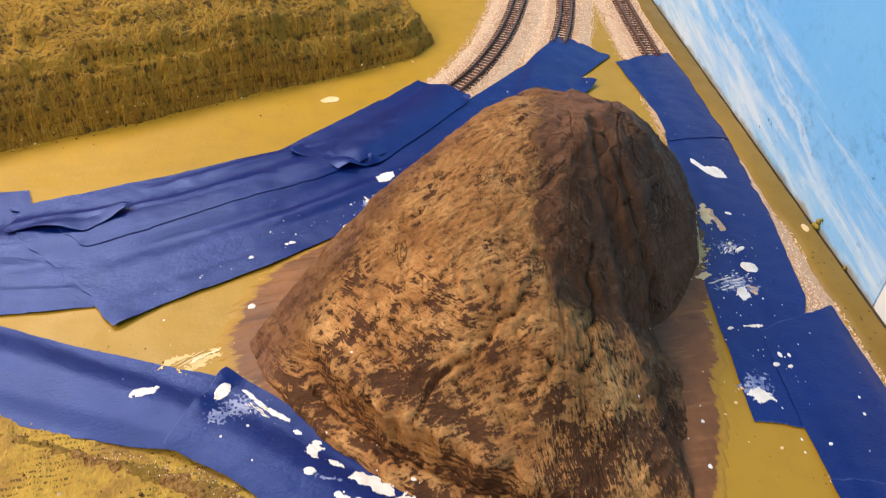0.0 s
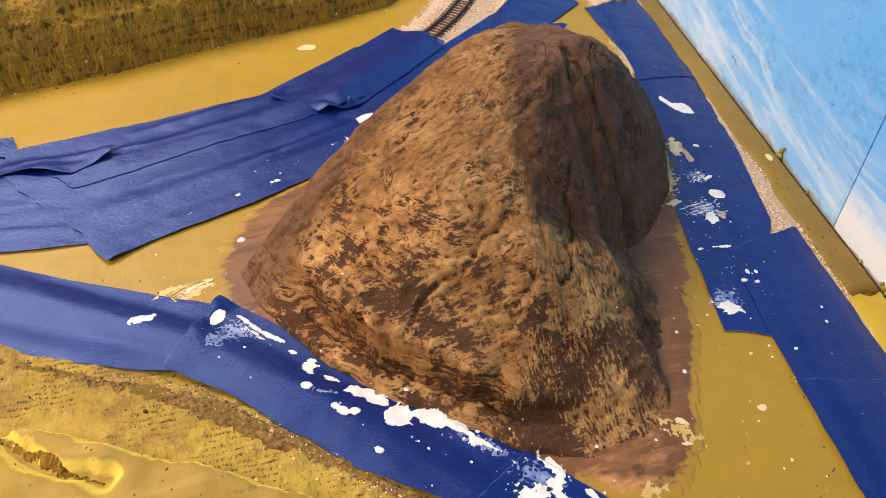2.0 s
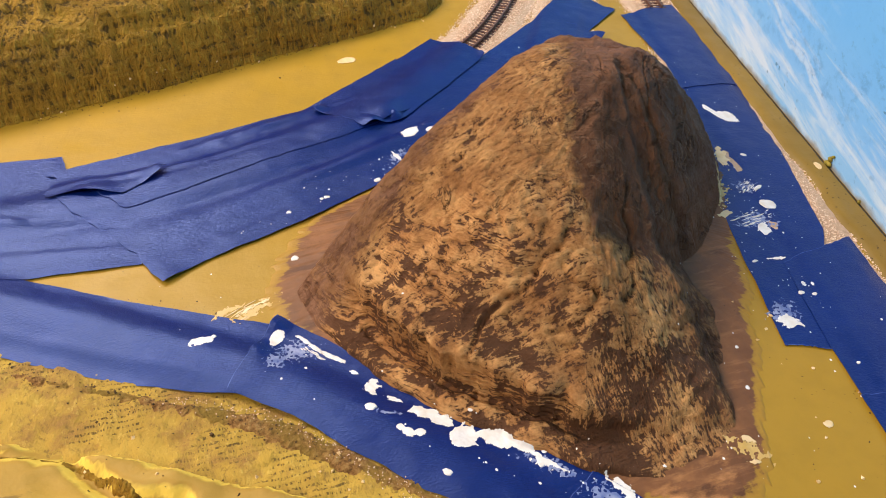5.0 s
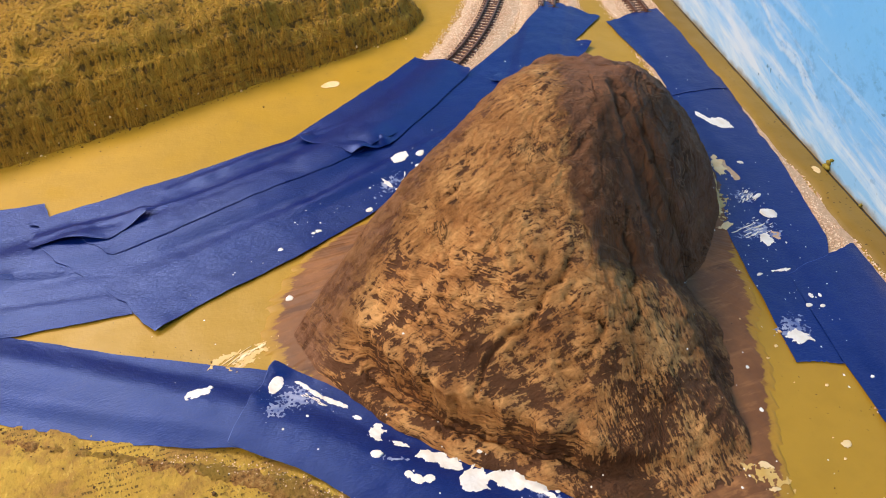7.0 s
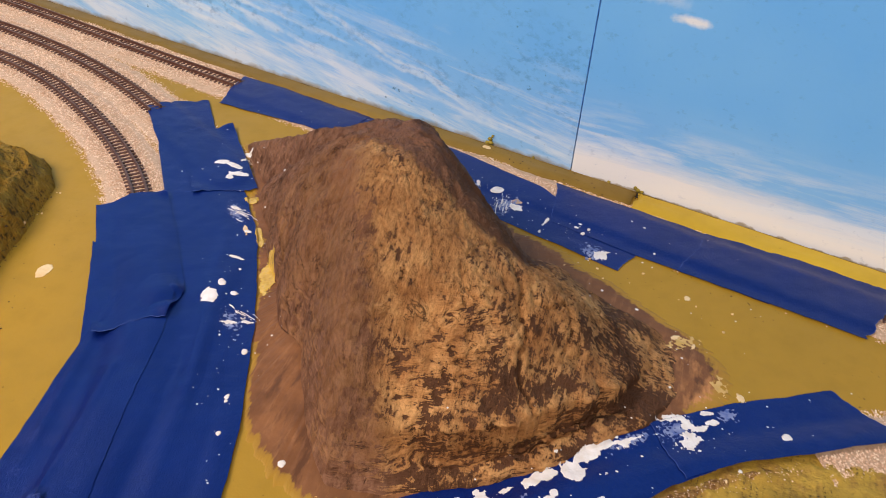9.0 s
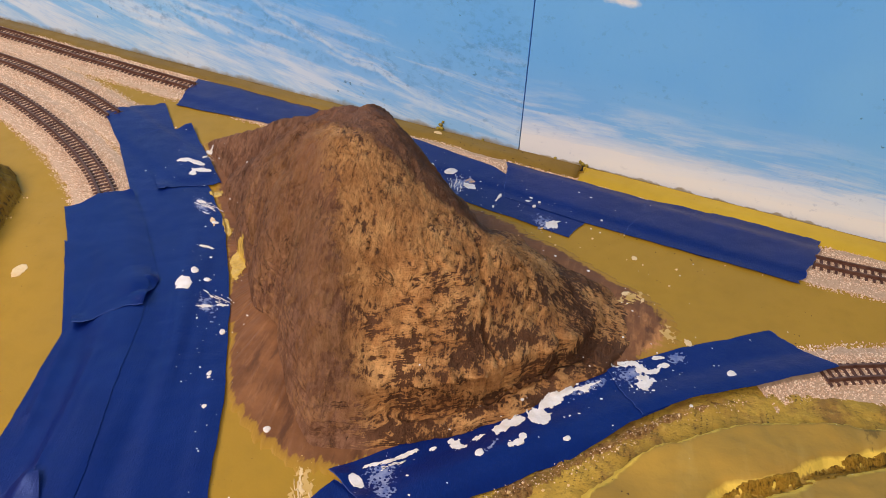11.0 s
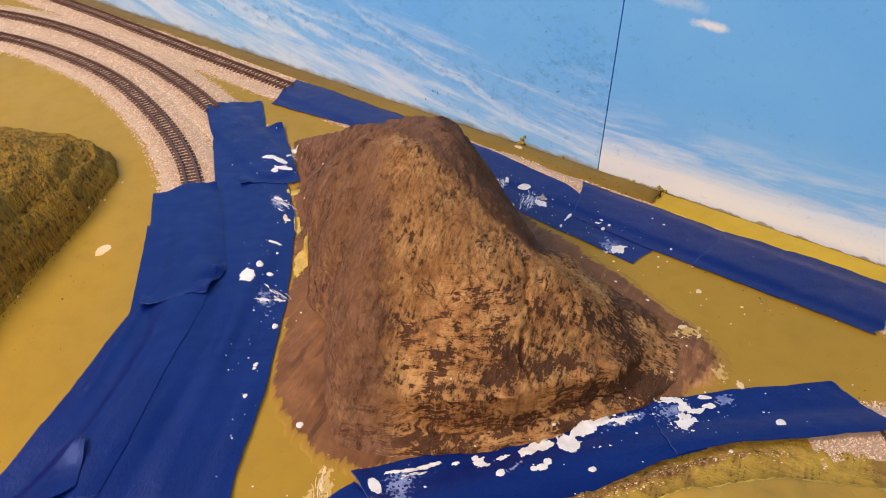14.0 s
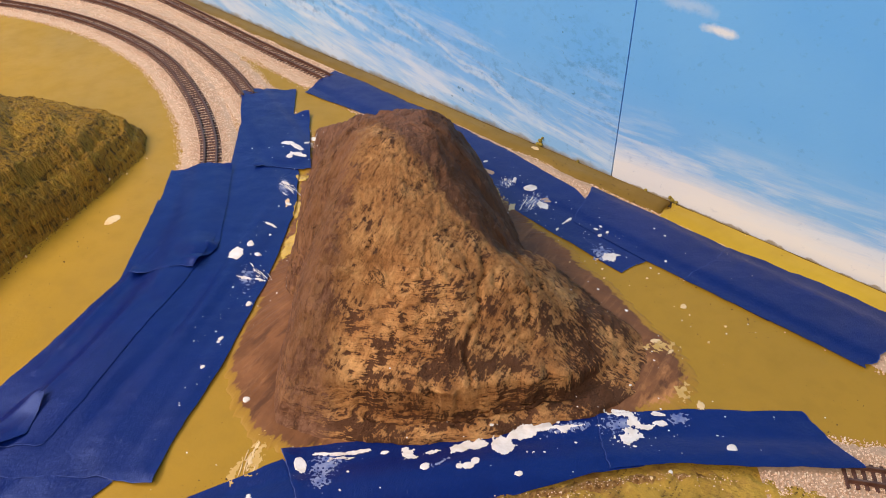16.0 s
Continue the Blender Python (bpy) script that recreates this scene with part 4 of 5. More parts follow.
def rock_body():
    bm = bmesh.new()
    na, ns = 640, 200
    turns = np.linspace(0, 1, na, endpoint=False) * 2 * math.pi - math.pi
    turns = turns + 0.15 * np.sin(turns - math.radians(55))
    rings = []
    for j in range(1, ns + 1):
        s = (j / ns) ** 0.8
        ring = []
        for i in range(na):
            th = float(turns[i])
            rf = float(np.interp(th, FOOT_A, FOOT_R, period=2 * math.pi))
            rf *= 1 + 0.02 * fbm(math.cos(th) * 6, math.sin(th) * 6, 4, 4)
            a = math.degrees(th) % 360
            r = s * rf * (1 + 0.042 * (1 + fbm(math.cos(th) * 14, math.sin(th) * 14, 2, 3)) * front_foot(a) * math.exp(-(((s - 0.865) / 0.022) ** 2)))
            x, y = PEAK.x + r * math.cos(th), PEAK.y + r * math.sin(th)
            z = rock_height(th, s, x, y)
            ring.append([x, y, z])
        rings.append(ring)
    grid = np.array(rings)
    # relief: folds, ledges and cracks, pushed along the slope's normal
    du = np.roll(grid, -1, 1) - np.roll(grid, 1, 1)
    dv = np.gradient(grid, axis=0)
    nrm = np.cross(dv, du)
    nrm /= np.linalg.norm(nrm, axis=2)[:, :, None] + 1e-12
    nrm *= np.sign(nrm[:, :, 2:3] + 1e-9)
    for j in range(ns):
        edge = smoothstep(1.0, 0.93, (j + 1) / ns)
        for i in range(na):
            x, y, z = grid[j, i]
            k = 0.0016 * fbm(x * 24, y * 24, z * 24, 3)
            wx, wy = x + 0.006 * noise.noise(Vector((x * 60, y * 60, z * 60))), y + 0.006 * noise.noise(Vector((x * 60, y * 60, z * 60 + 9)))
            facet = noise.voronoi(Vector((wx * 72, wy * 72, z * 56 + 3)))[0]
            k += 0.0018 * (min(facet[1] - facet[0], 0.35) - 0.2) * (0.35 + 0.65 * smoothstep(0.3, 0.6, noise.noise(Vector((x * 15, y * 15, z * 15 + 7))) + 0.5))
            u, v = x * 0.82 + y * 0.57, -x * 0.57 + y * 0.82
            fold = abs(noise.noise(Vector((wx * 30 + 5, wy * 30, z * 26))))
            k += 0.0016 * (min(fold, 0.22) - 0.12)
            fold = abs(noise.noise(Vector((wx * 66, wy * 66 + 4, z * 58))))
            k -= 0.0009 * max(0.0, 1 - fold / 0.06)
            for line, depth in CRACKS:
                for (ax, ay), (bx, by) in zip(line, line[1:]):
                    if abs(x - ax) < 0.03 and abs(y - ay) < 0.03:
                        k -= ridge(wx, wy, ax, ay, bx, by, 0.0011, depth * 0.6)
            k += 0.0008 * fbm(u * 70, v * 220, z * 170, 4)
            k += 0.0002 * fbm(x * 330, y * 330, z * 330, 2)
            grid[j, i] += nrm[j, i] * k * (0.25 + 0.75 * edge) * min(1.0, (j + 1) / 9)
            if j == ns - 1:
                grid[j, i, 2] = -0.001
    for j in range(6):
        grid[j, :, 2] += (grid[6, :, 2].mean() + 0.0003 - grid[j, :, 2]) * (1 - j / 6)
    top = bm.verts.new((PEAK.x, PEAK.y, float(grid[0, :, 2].mean())))
    vs = [[bm.verts.new(p) for p in ring] for ring in grid]
    for i in range(na):
        bm.faces.new((top, vs[0][i], vs[0][(i + 1) % na]))
    for a, b in zip(vs, vs[1:]):
        for i in range(na):
            k = (i + 1) % na
            bm.faces.new((a[i], b[i], b[k], a[k]))
    bmesh.ops.recalc_face_normals(bm, faces=bm.faces)
    return bm


SKIRT = [(-0.070, 0.318), (-0.062, 0.29), (-0.033, 0.247), (-0.002, 0.209), (0.038, 0.168), (0.060, 0.150), (0.082, 0.148), (0.102, 0.165), (0.113, 0.186), (0.142, 0.235),
         (0.168, 0.285), (0.197, 0.325), (0.217, 0.37), (0.218, 0.42), (0.212, 0.47), (0.195, 0.492), (0.152, 0.462), (0.1, 0.431), (0.055, 0.408), (0.006, 0.388), (-0.038, 0.369), (-0.060, 0.342)]


def skirt():
    a, r = polar(SKIRT, PEAK)
    bm = bmesh.new()
    thinness = bm.verts.layers.float.new("thinness")
    na = 1500
    rows = []
    for q in (0.55, 0.7, 0.76, 0.82, 0.87, 0.92, 0.96, 0.99, 1.02, 1.04, 1.05):
        row = []
        for i in range(na):
            th = 2 * math.pi * i / na - math.pi
            rr = float(np.interp(th, a, r, period=2 * math.pi)) * (1 + 0.025 * fbm(math.cos(th) * 22, math.sin(th) * 22, 8, 6) + 0.014 * fbm(math.cos(th) * 70, math.sin(th) * 70, 3, 5))
            x, y = PEAK.x + q * rr * math.cos(th), PEAK.y + q * rr * math.sin(th)
            deg = math.degrees(th) % 360
            z = 0.0009 + (0.0008 + 0.0030 * smoothstep(110, 135, deg) * (1 - smoothstep(180, 200, deg))) * (1 - smoothstep(0.70, 0.99, q)) + 0.0004 * fbm(x * 60, y * 60, 2, 3) * (1 - q)
            if q > 0.95:
                z *= max(0.0, (1.05 - q) / 0.10)
            vert = bm.verts.new((x, y, max(z, 0.0003) if q < 1.05 else -0.0005))
            vert[thinness] = smoothstep(0.93, 1.05, q)
            row.append(vert)
        rows.append(row)
    for u, v in zip(rows, rows[1:]):
        for i in range(na):
            k = (i + 1) % na
            bm.faces.new((u[i], v[i], v[k], u[k]))
    bmesh.ops.recalc_face_normals(bm, faces=bm.faces)
    if sum(f.normal.z for f in bm.faces) < 0:
        bmesh.ops.reverse_faces(bm, faces=bm.faces)
    return bm


mountain = thing("rock_mountain", (PEAK.x, PEAK.y, 0), "brown plaster rock mountain dry-brushed with tan paint", "model mountain")
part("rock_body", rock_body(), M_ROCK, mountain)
part("base_skirt", skirt(), M_WASH, mountain, "thin reddish-brown paint wash round the foot")


# ---- hills ----
def edge_distance(poly, x, y):
    best, inside = 9.0, False
    for (ax, ay), (bx, by) in zip(poly, poly[1:] + poly[:1]):
        vx, vy = bx - ax, by - ay
        t = min(1.0, max(0.0, ((x - ax) * vx + (y - ay) * vy) / (vx * vx + vy * vy)))
        best = min(best, math.hypot(x - ax - t * vx, y - ay - t * vy))
        if (ay > y) != (by > y) and x < vx * (y - ay) / vy + ax:
            inside = not inside
    return best if inside else -best


def heap(poly, step, height):
    """A lump over an outline in plan, with the height that the function gives for a place and its distance from the edge."""
    xs, ys = [p[0] for p in poly], [p[1] for p in poly]
    bm = bmesh.new()
    grid = {}
    nx, ny = int((max(xs) - min(xs)) / step) + 3, int((max(ys) - min(ys)) / step) + 3
    for i in range(nx):
        for j in range(ny):
            x, y = min(xs) + (i - 1) * step, min(ys) + (j - 1) * step
            d = edge_distance(poly, x, y) + 0.0016 * fbm(x * 70, y * 70, 3, 3)
            if d > -step * 1.5:
                h = height(x, y, max(d, 0.0)) if d > 0 else -0.002
                k = 0.5 * step
                grid[i, j] = bm.verts.new((x + k * fbm(x * 300, y * 300, 1, 2), y + k * fbm(x * 300, y * 300, 9, 2), h))
    for (i, j), v in grid.items():
        q = [grid.get(c) for c in ((i, j), (i + 1, j), (i + 1, j + 1), (i, j + 1))]
        if all(q):
            bm.faces.new(q)
    bmesh.ops.recalc_face_normals(bm, faces=bm.faces)
    return bm


HILL = [(-0.45, 0.47), (-0.30, 0.500), (-0.183, 0.519), (-0.1, 0.536), (-0.025, 0.557), (0.047, 0.571), (0.104, 0.588), (0.122, 0.608), (0.122, 0.645), (0.118, 0.70), (0.08, 0.745), (0.0, 0.77), (-0.3, 0.76), (-0.45, 0.70)]


def hill_height(x, y, d):
    h = 0.068 * (1 - 0.5 * smoothstep(-0.02, 0.12, x)) * (1 - math.exp(-d / 0.026))
    ledge = 0.014
    w = (h + 0.004 * fbm(x * 12, y * 12, 1, 3)) / ledge
    h = h * 0.72 + 0.28 * ledge * (math.floor(w) + smoothstep(0.55, 1.0, w - math.floor(w)))
    h += 0.0045 * fbm(x * 24, y * 24, 5, 4) * smoothstep(0, 0.02, d)
    h += 0.0026 * fbm(x * 170, y * 60, h * 40, 4) * smoothstep(0, 0.004, d)
    lip = d - 0.013 - 0.004 * fbm(x * 9, y * 9, 2, 3)
    h += 0.0022 * (math.exp(-((lip / 0.0022) ** 2)) - math.exp(-(((lip - 0.004) / 0.002) ** 2))) * smoothstep(-0.25, 0.3, fbm(x * 14, y * 14, 8, 2) + 0.2)
    h -= 0.006 * math.exp(-(((x - 0.005) / 0.022) ** 2 + ((y - 0.578 - 0.25 * x) / 0.004) ** 2))
    h += 0.006 * smoothstep(0.0, 0.003, d) * math.exp(-d / 0.03)
    return max(h, 0.0005)


hill = thing("turf_hill", (-0.1, 0.6, 0), "olive-green turfed hill with bark-like ridged sides", "model hill")
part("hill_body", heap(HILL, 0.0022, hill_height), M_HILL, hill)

MOUND = [(-0.42, 0.37), (-0.20, 0.274), (-0.162, 0.253), (-0.138, 0.241), (-0.111, 0.225), (-0.08, 0.203), (-0.048, 0.179), (-0.029, 0.163), (-0.011, 0.141), (0.007, 0.108), (0.018, 0.06), (0.03, -0.05), (0.0, -0.2), (-0.3, -0.22), (-0.42, 0.05)]
SEAM = [(-0.060, 0.128), (-0.048, 0.116), (-0.031, 0.080), (-0.014, 0.057), (-0.002, 0.026), (0.0, -0.03)]
CLEFT = [(-0.215, 0.266), (-0.171, 0.249), (-0.156, 0.233), (-0.143, 0.219), (-0.128, 0.210)]


def mound_height(x, y, d):
    brink = 0.0085 + 0.004 * fbm(x * 22, y * 22, 3, 3)
    u, v = x * 0.8 - y * 0.6, x * 0.6 + y * 0.8
    h = 0.0125 * smoothstep(0.0, 1.0, d / max(0.004, brink)) * (1 + 0.22 * noise.noise(Vector((u * 40, v * 40, 1)))) + 0.016 * smoothstep(0.0, 0.12, d)
    h += 0.0012 * fbm(x * 14, y * 14, 2, 3) * smoothstep(0, 0.02, d) + 0.0006 * fbm(x * 120, y * 120, 5, 3) * smoothstep(0, 0.004, d)
    wx, wy = x + 0.006 * fbm(x * 25, y * 25, 6, 3), y + 0.006 * fbm(x * 25, y * 25, 9, 3)
    gap = max(ridge(wx, wy, *a, *b, 0.0040, 0.007) for line in (SEAM, CLEFT) for a, b in zip(line, line[1:]))
    return max(0.0005, h - gap)


mound = thing("plaster_mound", (-0.15, 0.1, 0), "yellow painted plaster mound with olive stains", "model hill")
part("mound_body", heap(MOUND, 0.002, mound_height), M_MOUND, mound)

# added dark olive strips stand in for the mound's dark cracks
for line, w in ((SEAM, 0.0045), (CLEFT, 0.0026)):
    solo("mound_seam", heap([(x + w, y + w * 0.6) for x, y in line] + [(x - w, y - w * 0.6) for x, y in line[::-1]], 0.0013, lambda x, y, d: mound_height(x, y, max(0.0, edge_distance(MOUND, x, y))) - 0.001 + 0.0016 * smoothstep(0, 0.002, d) * (1 + 0.7 * fbm(x * 160, y * 160, 4, 3))), M_HILL, "dark olive strip standing in for a crack in the mound", "turf", "structure")

# turf between the front tape and the mound
TURF = [(-0.42, 0.475), (-0.30, 0.397), (-0.188, 0.322), (-0.145, 0.294), (-0.092, 0.261), (-0.070, 0.248), (-0.057, 0.230), (-0.033, 0.206), (-0.003, 0.170), (0.020, 0.140), (0.037, 0.107), (0.048, 0.07), (0.045, 0.03), (0.06, -0.15), (0.0, -0.2), (0.0, 0.05), (-0.04, 0.13), (-0.11, 0.205), (-0.16, 0.24), (-0.42, 0.34)]
solo("turf", heap(TURF, 0.0022, lambda x, y, d: 0.0002 + 0.0016 * smoothstep(0.002, 0.012, d) + 0.0015 * fbm(x * 160, y * 160, 7, 4) * smoothstep(0, 0.01, d)), M_TURF, "rough olive turf with rusty patches before the front tape", "turf", "structure")

SOIL = [(-0.42, 0.471), (-0.30, 0.386), (-0.190, 0.3120), (-0.147, 0.2845), (-0.094, 0.2545), (-0.0755, 0.2415), (-0.0605, 0.2245), (-0.038, 0.2010), (-0.008, 0.165), (0.0155, 0.1365), (0.031, 0.105), (0.022, 0.104),
        (0.006, 0.132), (-0.018, 0.160), (-0.048, 0.192), (-0.072, 0.212), (-0.104, 0.243), (-0.152, 0.276), (-0.194, 0.303), (-0.30, 0.378), (-0.42, 0.46)]
solo("soil_strip", heap(SOIL, 0.0018, lambda x, y, d: 0.0006 + 0.0024 * smoothstep(0.0015, 0.006, d) + 0.0008 * fbm(x * 330, y * 330, 3, 3) * smoothstep(0.001, 0.004, d)), M_SOIL, "rusty brown soil along the front tape", "soil", "structure")

# ---- spilt white paint ----


def blob(x, y, rx, ry, turn, seed, material=None, height=0.0004, label="spilt white plaster drip on blue tape"):
    bm = bmesh.new()
    n = 44
    z0 = surface(x, y)
    rings = []
    for q, zz in ((1.0, -0.0004), (0.93, 0.55), (0.7, 0.95), (0.35, 1.0)):
        ring = []
        for i in range(n):
            t = 2 * math.pi * i / n
            rag, wave = (0.5, 1.7) if rx > 0.0075 else (0.3, 1.0)
            w = q * max(0.25, 1 + rag * fbm(math.cos(t) * wave, math.sin(t) * wave, seed * 3.7, 4))
            px, py = rx * w * math.cos(t), ry * w * math.sin(t)
            c, s = math.cos(turn), math.sin(turn)
            ring.append(bm.verts.new((x + px * c - py * s, y + px * s + py * c, z0 + (height * zz if zz > 0 else zz))))
        rings.append(ring)
    for a, b in zip(rings, rings[1:]):
        for i in range(n):
            k = (i + 1) % n
            bm.faces.new((a[i], a[k], b[k], b[i]))
    bm.faces.new(rings[-1])
    return solo("paint_drip", bm, material or M_WHITE, label, "paint drip", "", "white paint drips", at=(x, y, z0))


def splash(blots, seed, ragged=0.75, material=None, height=0.0003, fineness=300, label="ragged splash of white plaster on blue tape"):
    """One ragged patch of plaster over some overlapping ovals (x, y, half length, half width, turn)."""
    step = 0.00042
    reach = max(max(b[2], b[3]) for b in blots) * 1.5
    x0, x1 = min(b[0] for b in blots) - reach, max(b[0] for b in blots) + reach
    y0, y1 = min(b[1] for b in blots) - reach, max(b[1] for b in blots) + reach
    bm = bmesh.new()
    grid = {}
    for i in range(int((x1 - x0) / step) + 2):
        for j in range(int((y1 - y0) / step) + 2):
            x, y = x0 + i * step, y0 + j * step
            best = -9.0
            for cx, cy, rx, ry, turn in blots:
                c, s = math.cos(turn), math.sin(turn)
                u, v = ((x - cx) * c + (y - cy) * s) / rx, ((y - cy) * c - (x - cx) * s) / ry
                best = max(best, 1 - math.sqrt(u * u + v * v))
            if best < -0.8:
                continue
            v = best + ragged * (fbm(x * fineness, y * fineness, seed * 3.1, 4) * 0.6 - 0.08)
            if v > -0.02:
                k = 0.35 * step
                grid[i, j] = bm.verts.new((x + k * fbm(x * 900, y * 900, 1, 2), y + k * fbm(x * 900, y * 900, 5, 2), surface(x, y) + height * min(1.0, max(0.0, v) * 6) ** 0.5 * (0.8 + 0.35 * fbm(x * 300, y * 300, 2, 3)) + 0.00005))
    for i, j in list(grid):
        q = [grid.get(c) for c in ((i, j), (i + 1, j), (i + 1, j + 1), (i, j + 1))]
        if all(q):
            bm.faces.new(q)
        elif sum(1 for v in q if v) == 3:
            bm.faces.new([v for v in q if v])
    for v in [v for v in bm.verts if not v.link_faces]:
        bm.verts.remove(v)
    x, y = blots[0][:2]
    return solo("paint_splash", bm, material or M_WHITE, label, "paint splash", "", "white plaster splashes", at=(x, y, surface(x, y)))


def brush_smear(x, y, rx, ry, turn, seed, count=26, material=None, label="thin brushed smear of white plaster on blue tape"):
    """Thin dragged streaks of paint."""
    rng = np.random.default_rng(seed)
    bm = bmesh.new()
    z0 = surface(x, y)
    c, s = math.cos(turn), math.sin(turn)
    for _ in range(count):
        a, b, l, w, bend = rng.normal(0, rx * 0.45), rng.normal(0, ry * 0.5), rng.gamma(2, rx * 0.13), rng.uniform(0.0001, 0.0004), rng.normal(0, 0.25)
        rows = []
        for k in range(6):
            t = k / 5 - 0.5
            px, py = a + l * t, b + bend * l * (t * t - 0.1)
            h = w * (1 - abs(2 * t) ** 3) + 0.00004
            q = []
            for e in (-h, h):
                X, Y = x + px * c - (py + e) * s, y + px * s + (py + e) * c
                q.append(bm.verts.new((X, Y, surface(X, Y) + 0.00022)))
            rows.append(q)
        for u, v in zip(rows, rows[1:]):
            bm.faces.new((u[0], v[0], v[1], u[1]))
    bmesh.ops.recalc_face_normals(bm, faces=bm.faces)
    bmesh.ops.solidify(bm, geom=bm.faces[:], thickness=0.0002)
    return solo("paint_smear", bm, material or M_WHITE, label, "paint smear", "", "white paint smears", at=(x, y, z0))


bpy.context.view_layer.update()
DEPS = bpy.context.evaluated_depsgraph_get()


def surface(x, y):
    hit, place, _, _, _, _ = scene.ray_cast(DEPS, Vector((x, y, 0.2)), Vector((0, 0, -1)))
    return place.z if hit else 0.0

DRIPS = [
    # x, y, half length, half width, turn
    (0.004, 0.395, 0.0022, 0.0018, 0.0), (-0.028, 0.388, 0.0018, 0.0015, 0.0), (-0.031, 0.387, 0.0012, 0.0011, 0.0), (-0.051, 0.380, 0.0015, 0.0014, 0.0), (-0.056, 0.344, 0.0022, 0.0020, 0.0),
    (-0.104, 0.300, 0.0014, 0.0012, 0.0), (0.182, 0.240, 0.0016, 0.0013, 0.0), (0.188, 0.237, 0.0014, 0.0012, 0.0), (0.2145, 0.321, 0.0034, 0.0014, 0.3), (0.174, 0.268, 0.0018, 0.0009, 0.0),
    (-0.0475, 0.237, 0.0028, 0.0020, -0.4), (-0.0275, 0.1965, 0.0022, 0.0016, -0.8), (0.041, 0.112, 0.0034, 0.0028, 0.0), (0.0135, 0.134, 0.0013, 0.0011, 0.0), (0.177, 0.192, 0.0010, 0.0009, 0.0),
    (0.2105, 0.3065, 0.0048, 0.0040, -0.8), (0.050, 0.434, 0.0034, 0.0024, 0.8), (0.102, 0.4445, 0.0025, 0.0014, -1.57), (0.0445, 0.4235, 0.0024, 0.0017, -1.4), (0.2265, 0.3525, 0.0020, 0.0013, -0.8),
]
for i, d in enumerate(DRIPS):
    blob(*d, seed=i + 1)
SPLASHES = [
    # ovals (x, y, half length, half width, turn) that run into one another, and how ragged
    ([(0.037, 0.435, 0.0068, 0.0050, 0.8)], 0.4),
    ([(-0.109, 0.298, 0.0062, 0.0030, 0.1)], 0.5),
    ([(-0.0765, 0.291, 0.0054, 0.0030, 0.85)], 0.3),
    ([(-0.0635, 0.284, 0.0083, 0.0013, -1.0), (-0.055, 0.272, 0.0092, 0.0016, -0.86)], 0.8),
    ([(-0.044, 0.249, 0.0048, 0.0042, -0.46), (-0.042, 0.253, 0.0028, 0.0018, -0.46)], 0.9),
    ([(-0.0360, 0.2400, 0.0042, 0.0017, -0.79)], 1.1), ([(-0.0485, 0.2605, 0.0024, 0.0015, -0.79)], 0.6),
    ([(-0.0255, 0.228, 0.0072, 0.0038, -0.63), (-0.0200, 0.2225, 0.0056, 0.0036, -0.54)], 0.55),
    ([(-0.0145, 0.2115, 0.0068, 0.0070, -1.0), (-0.002, 0.207, 0.0082, 0.0040, -0.69), (0.0065, 0.1995, 0.0070, 0.0020, -0.79)], 0.55),
    ([(0.0145, 0.1895, 0.0100, 0.0015, -0.94), (0.012, 0.190, 0.0040, 0.0024, -0.9)], 1.2),
    ([(-0.0385, 0.223, 0.0022, 0.0018, -1.33), (-0.036, 0.2195, 0.0034, 0.0024, -0.9), (-0.0315, 0.218, 0.0028, 0.0022, 0.0)], 0.3),
    ([(0.037, 0.169, 0.0080, 0.0030, -1.17), (0.035, 0.161, 0.0055, 0.0038, 0.64), (0.0345, 0.1545, 0.0052, 0.0020, -0.79)], 0.9), ([(0.0235, 0.1595, 0.0070, 0.0050, -1.0)], 1.5),
    ([(0.041, 0.1485, 0.0042, 0.0022, -1.05)], 0.5), ([(0.0465, 0.152, 0.0045, 0.0020, -1.21)], 0.6),
    ([(0.2415, 0.393, 0.0090, 0.0056, -0.97), (0.2355, 0.4035, 0.0078, 0.0021, -1.5)], 0.45),
    ([(0.196, 0.289, 0.0062, 0.0040, -1.71)], 1.1),
    ([(0.187, 0.266, 0.0054, 0.0014, -0.2)], 0.9),
    ([(0.1625, 0.225, 0.0062, 0.0046, -0.5)], 0.8),
    ([(0.168, 0.499, 0.0056, 0.0030, -1.19), (0.167, 0.488, 0.0084, 0.0026, -1.82)], 0.4),
    ([(0.1535, 0.485, 0.0048, 0.0026, 0.22), (0.1585, 0.480, 0.0072, 0.0028, -1.5)], 0.6), ([(0.177, 0.486, 0.0044, 0.0016, -0.24)], 1.0), ([(0.1875, 0.4875, 0.0048, 0.0026, -1.89)], 0.8),
    ([(0.123, 0.4645, 0.0078, 0.0014, -1.7)], 1.2), ([(0.075, 0.4375, 0.0066, 0.0016, -1.57)], 0.9), ([(0.022, 0.4135, 0.0040, 0.0019, -1.29)], 1.2), ([(0.0255, 0.4055, 0.0030, 0.0015, -1.37)], 1.1),
]
for i, (blots, rag) in enumerate(SPLASHES):
    splash(blots, i + 1, rag)
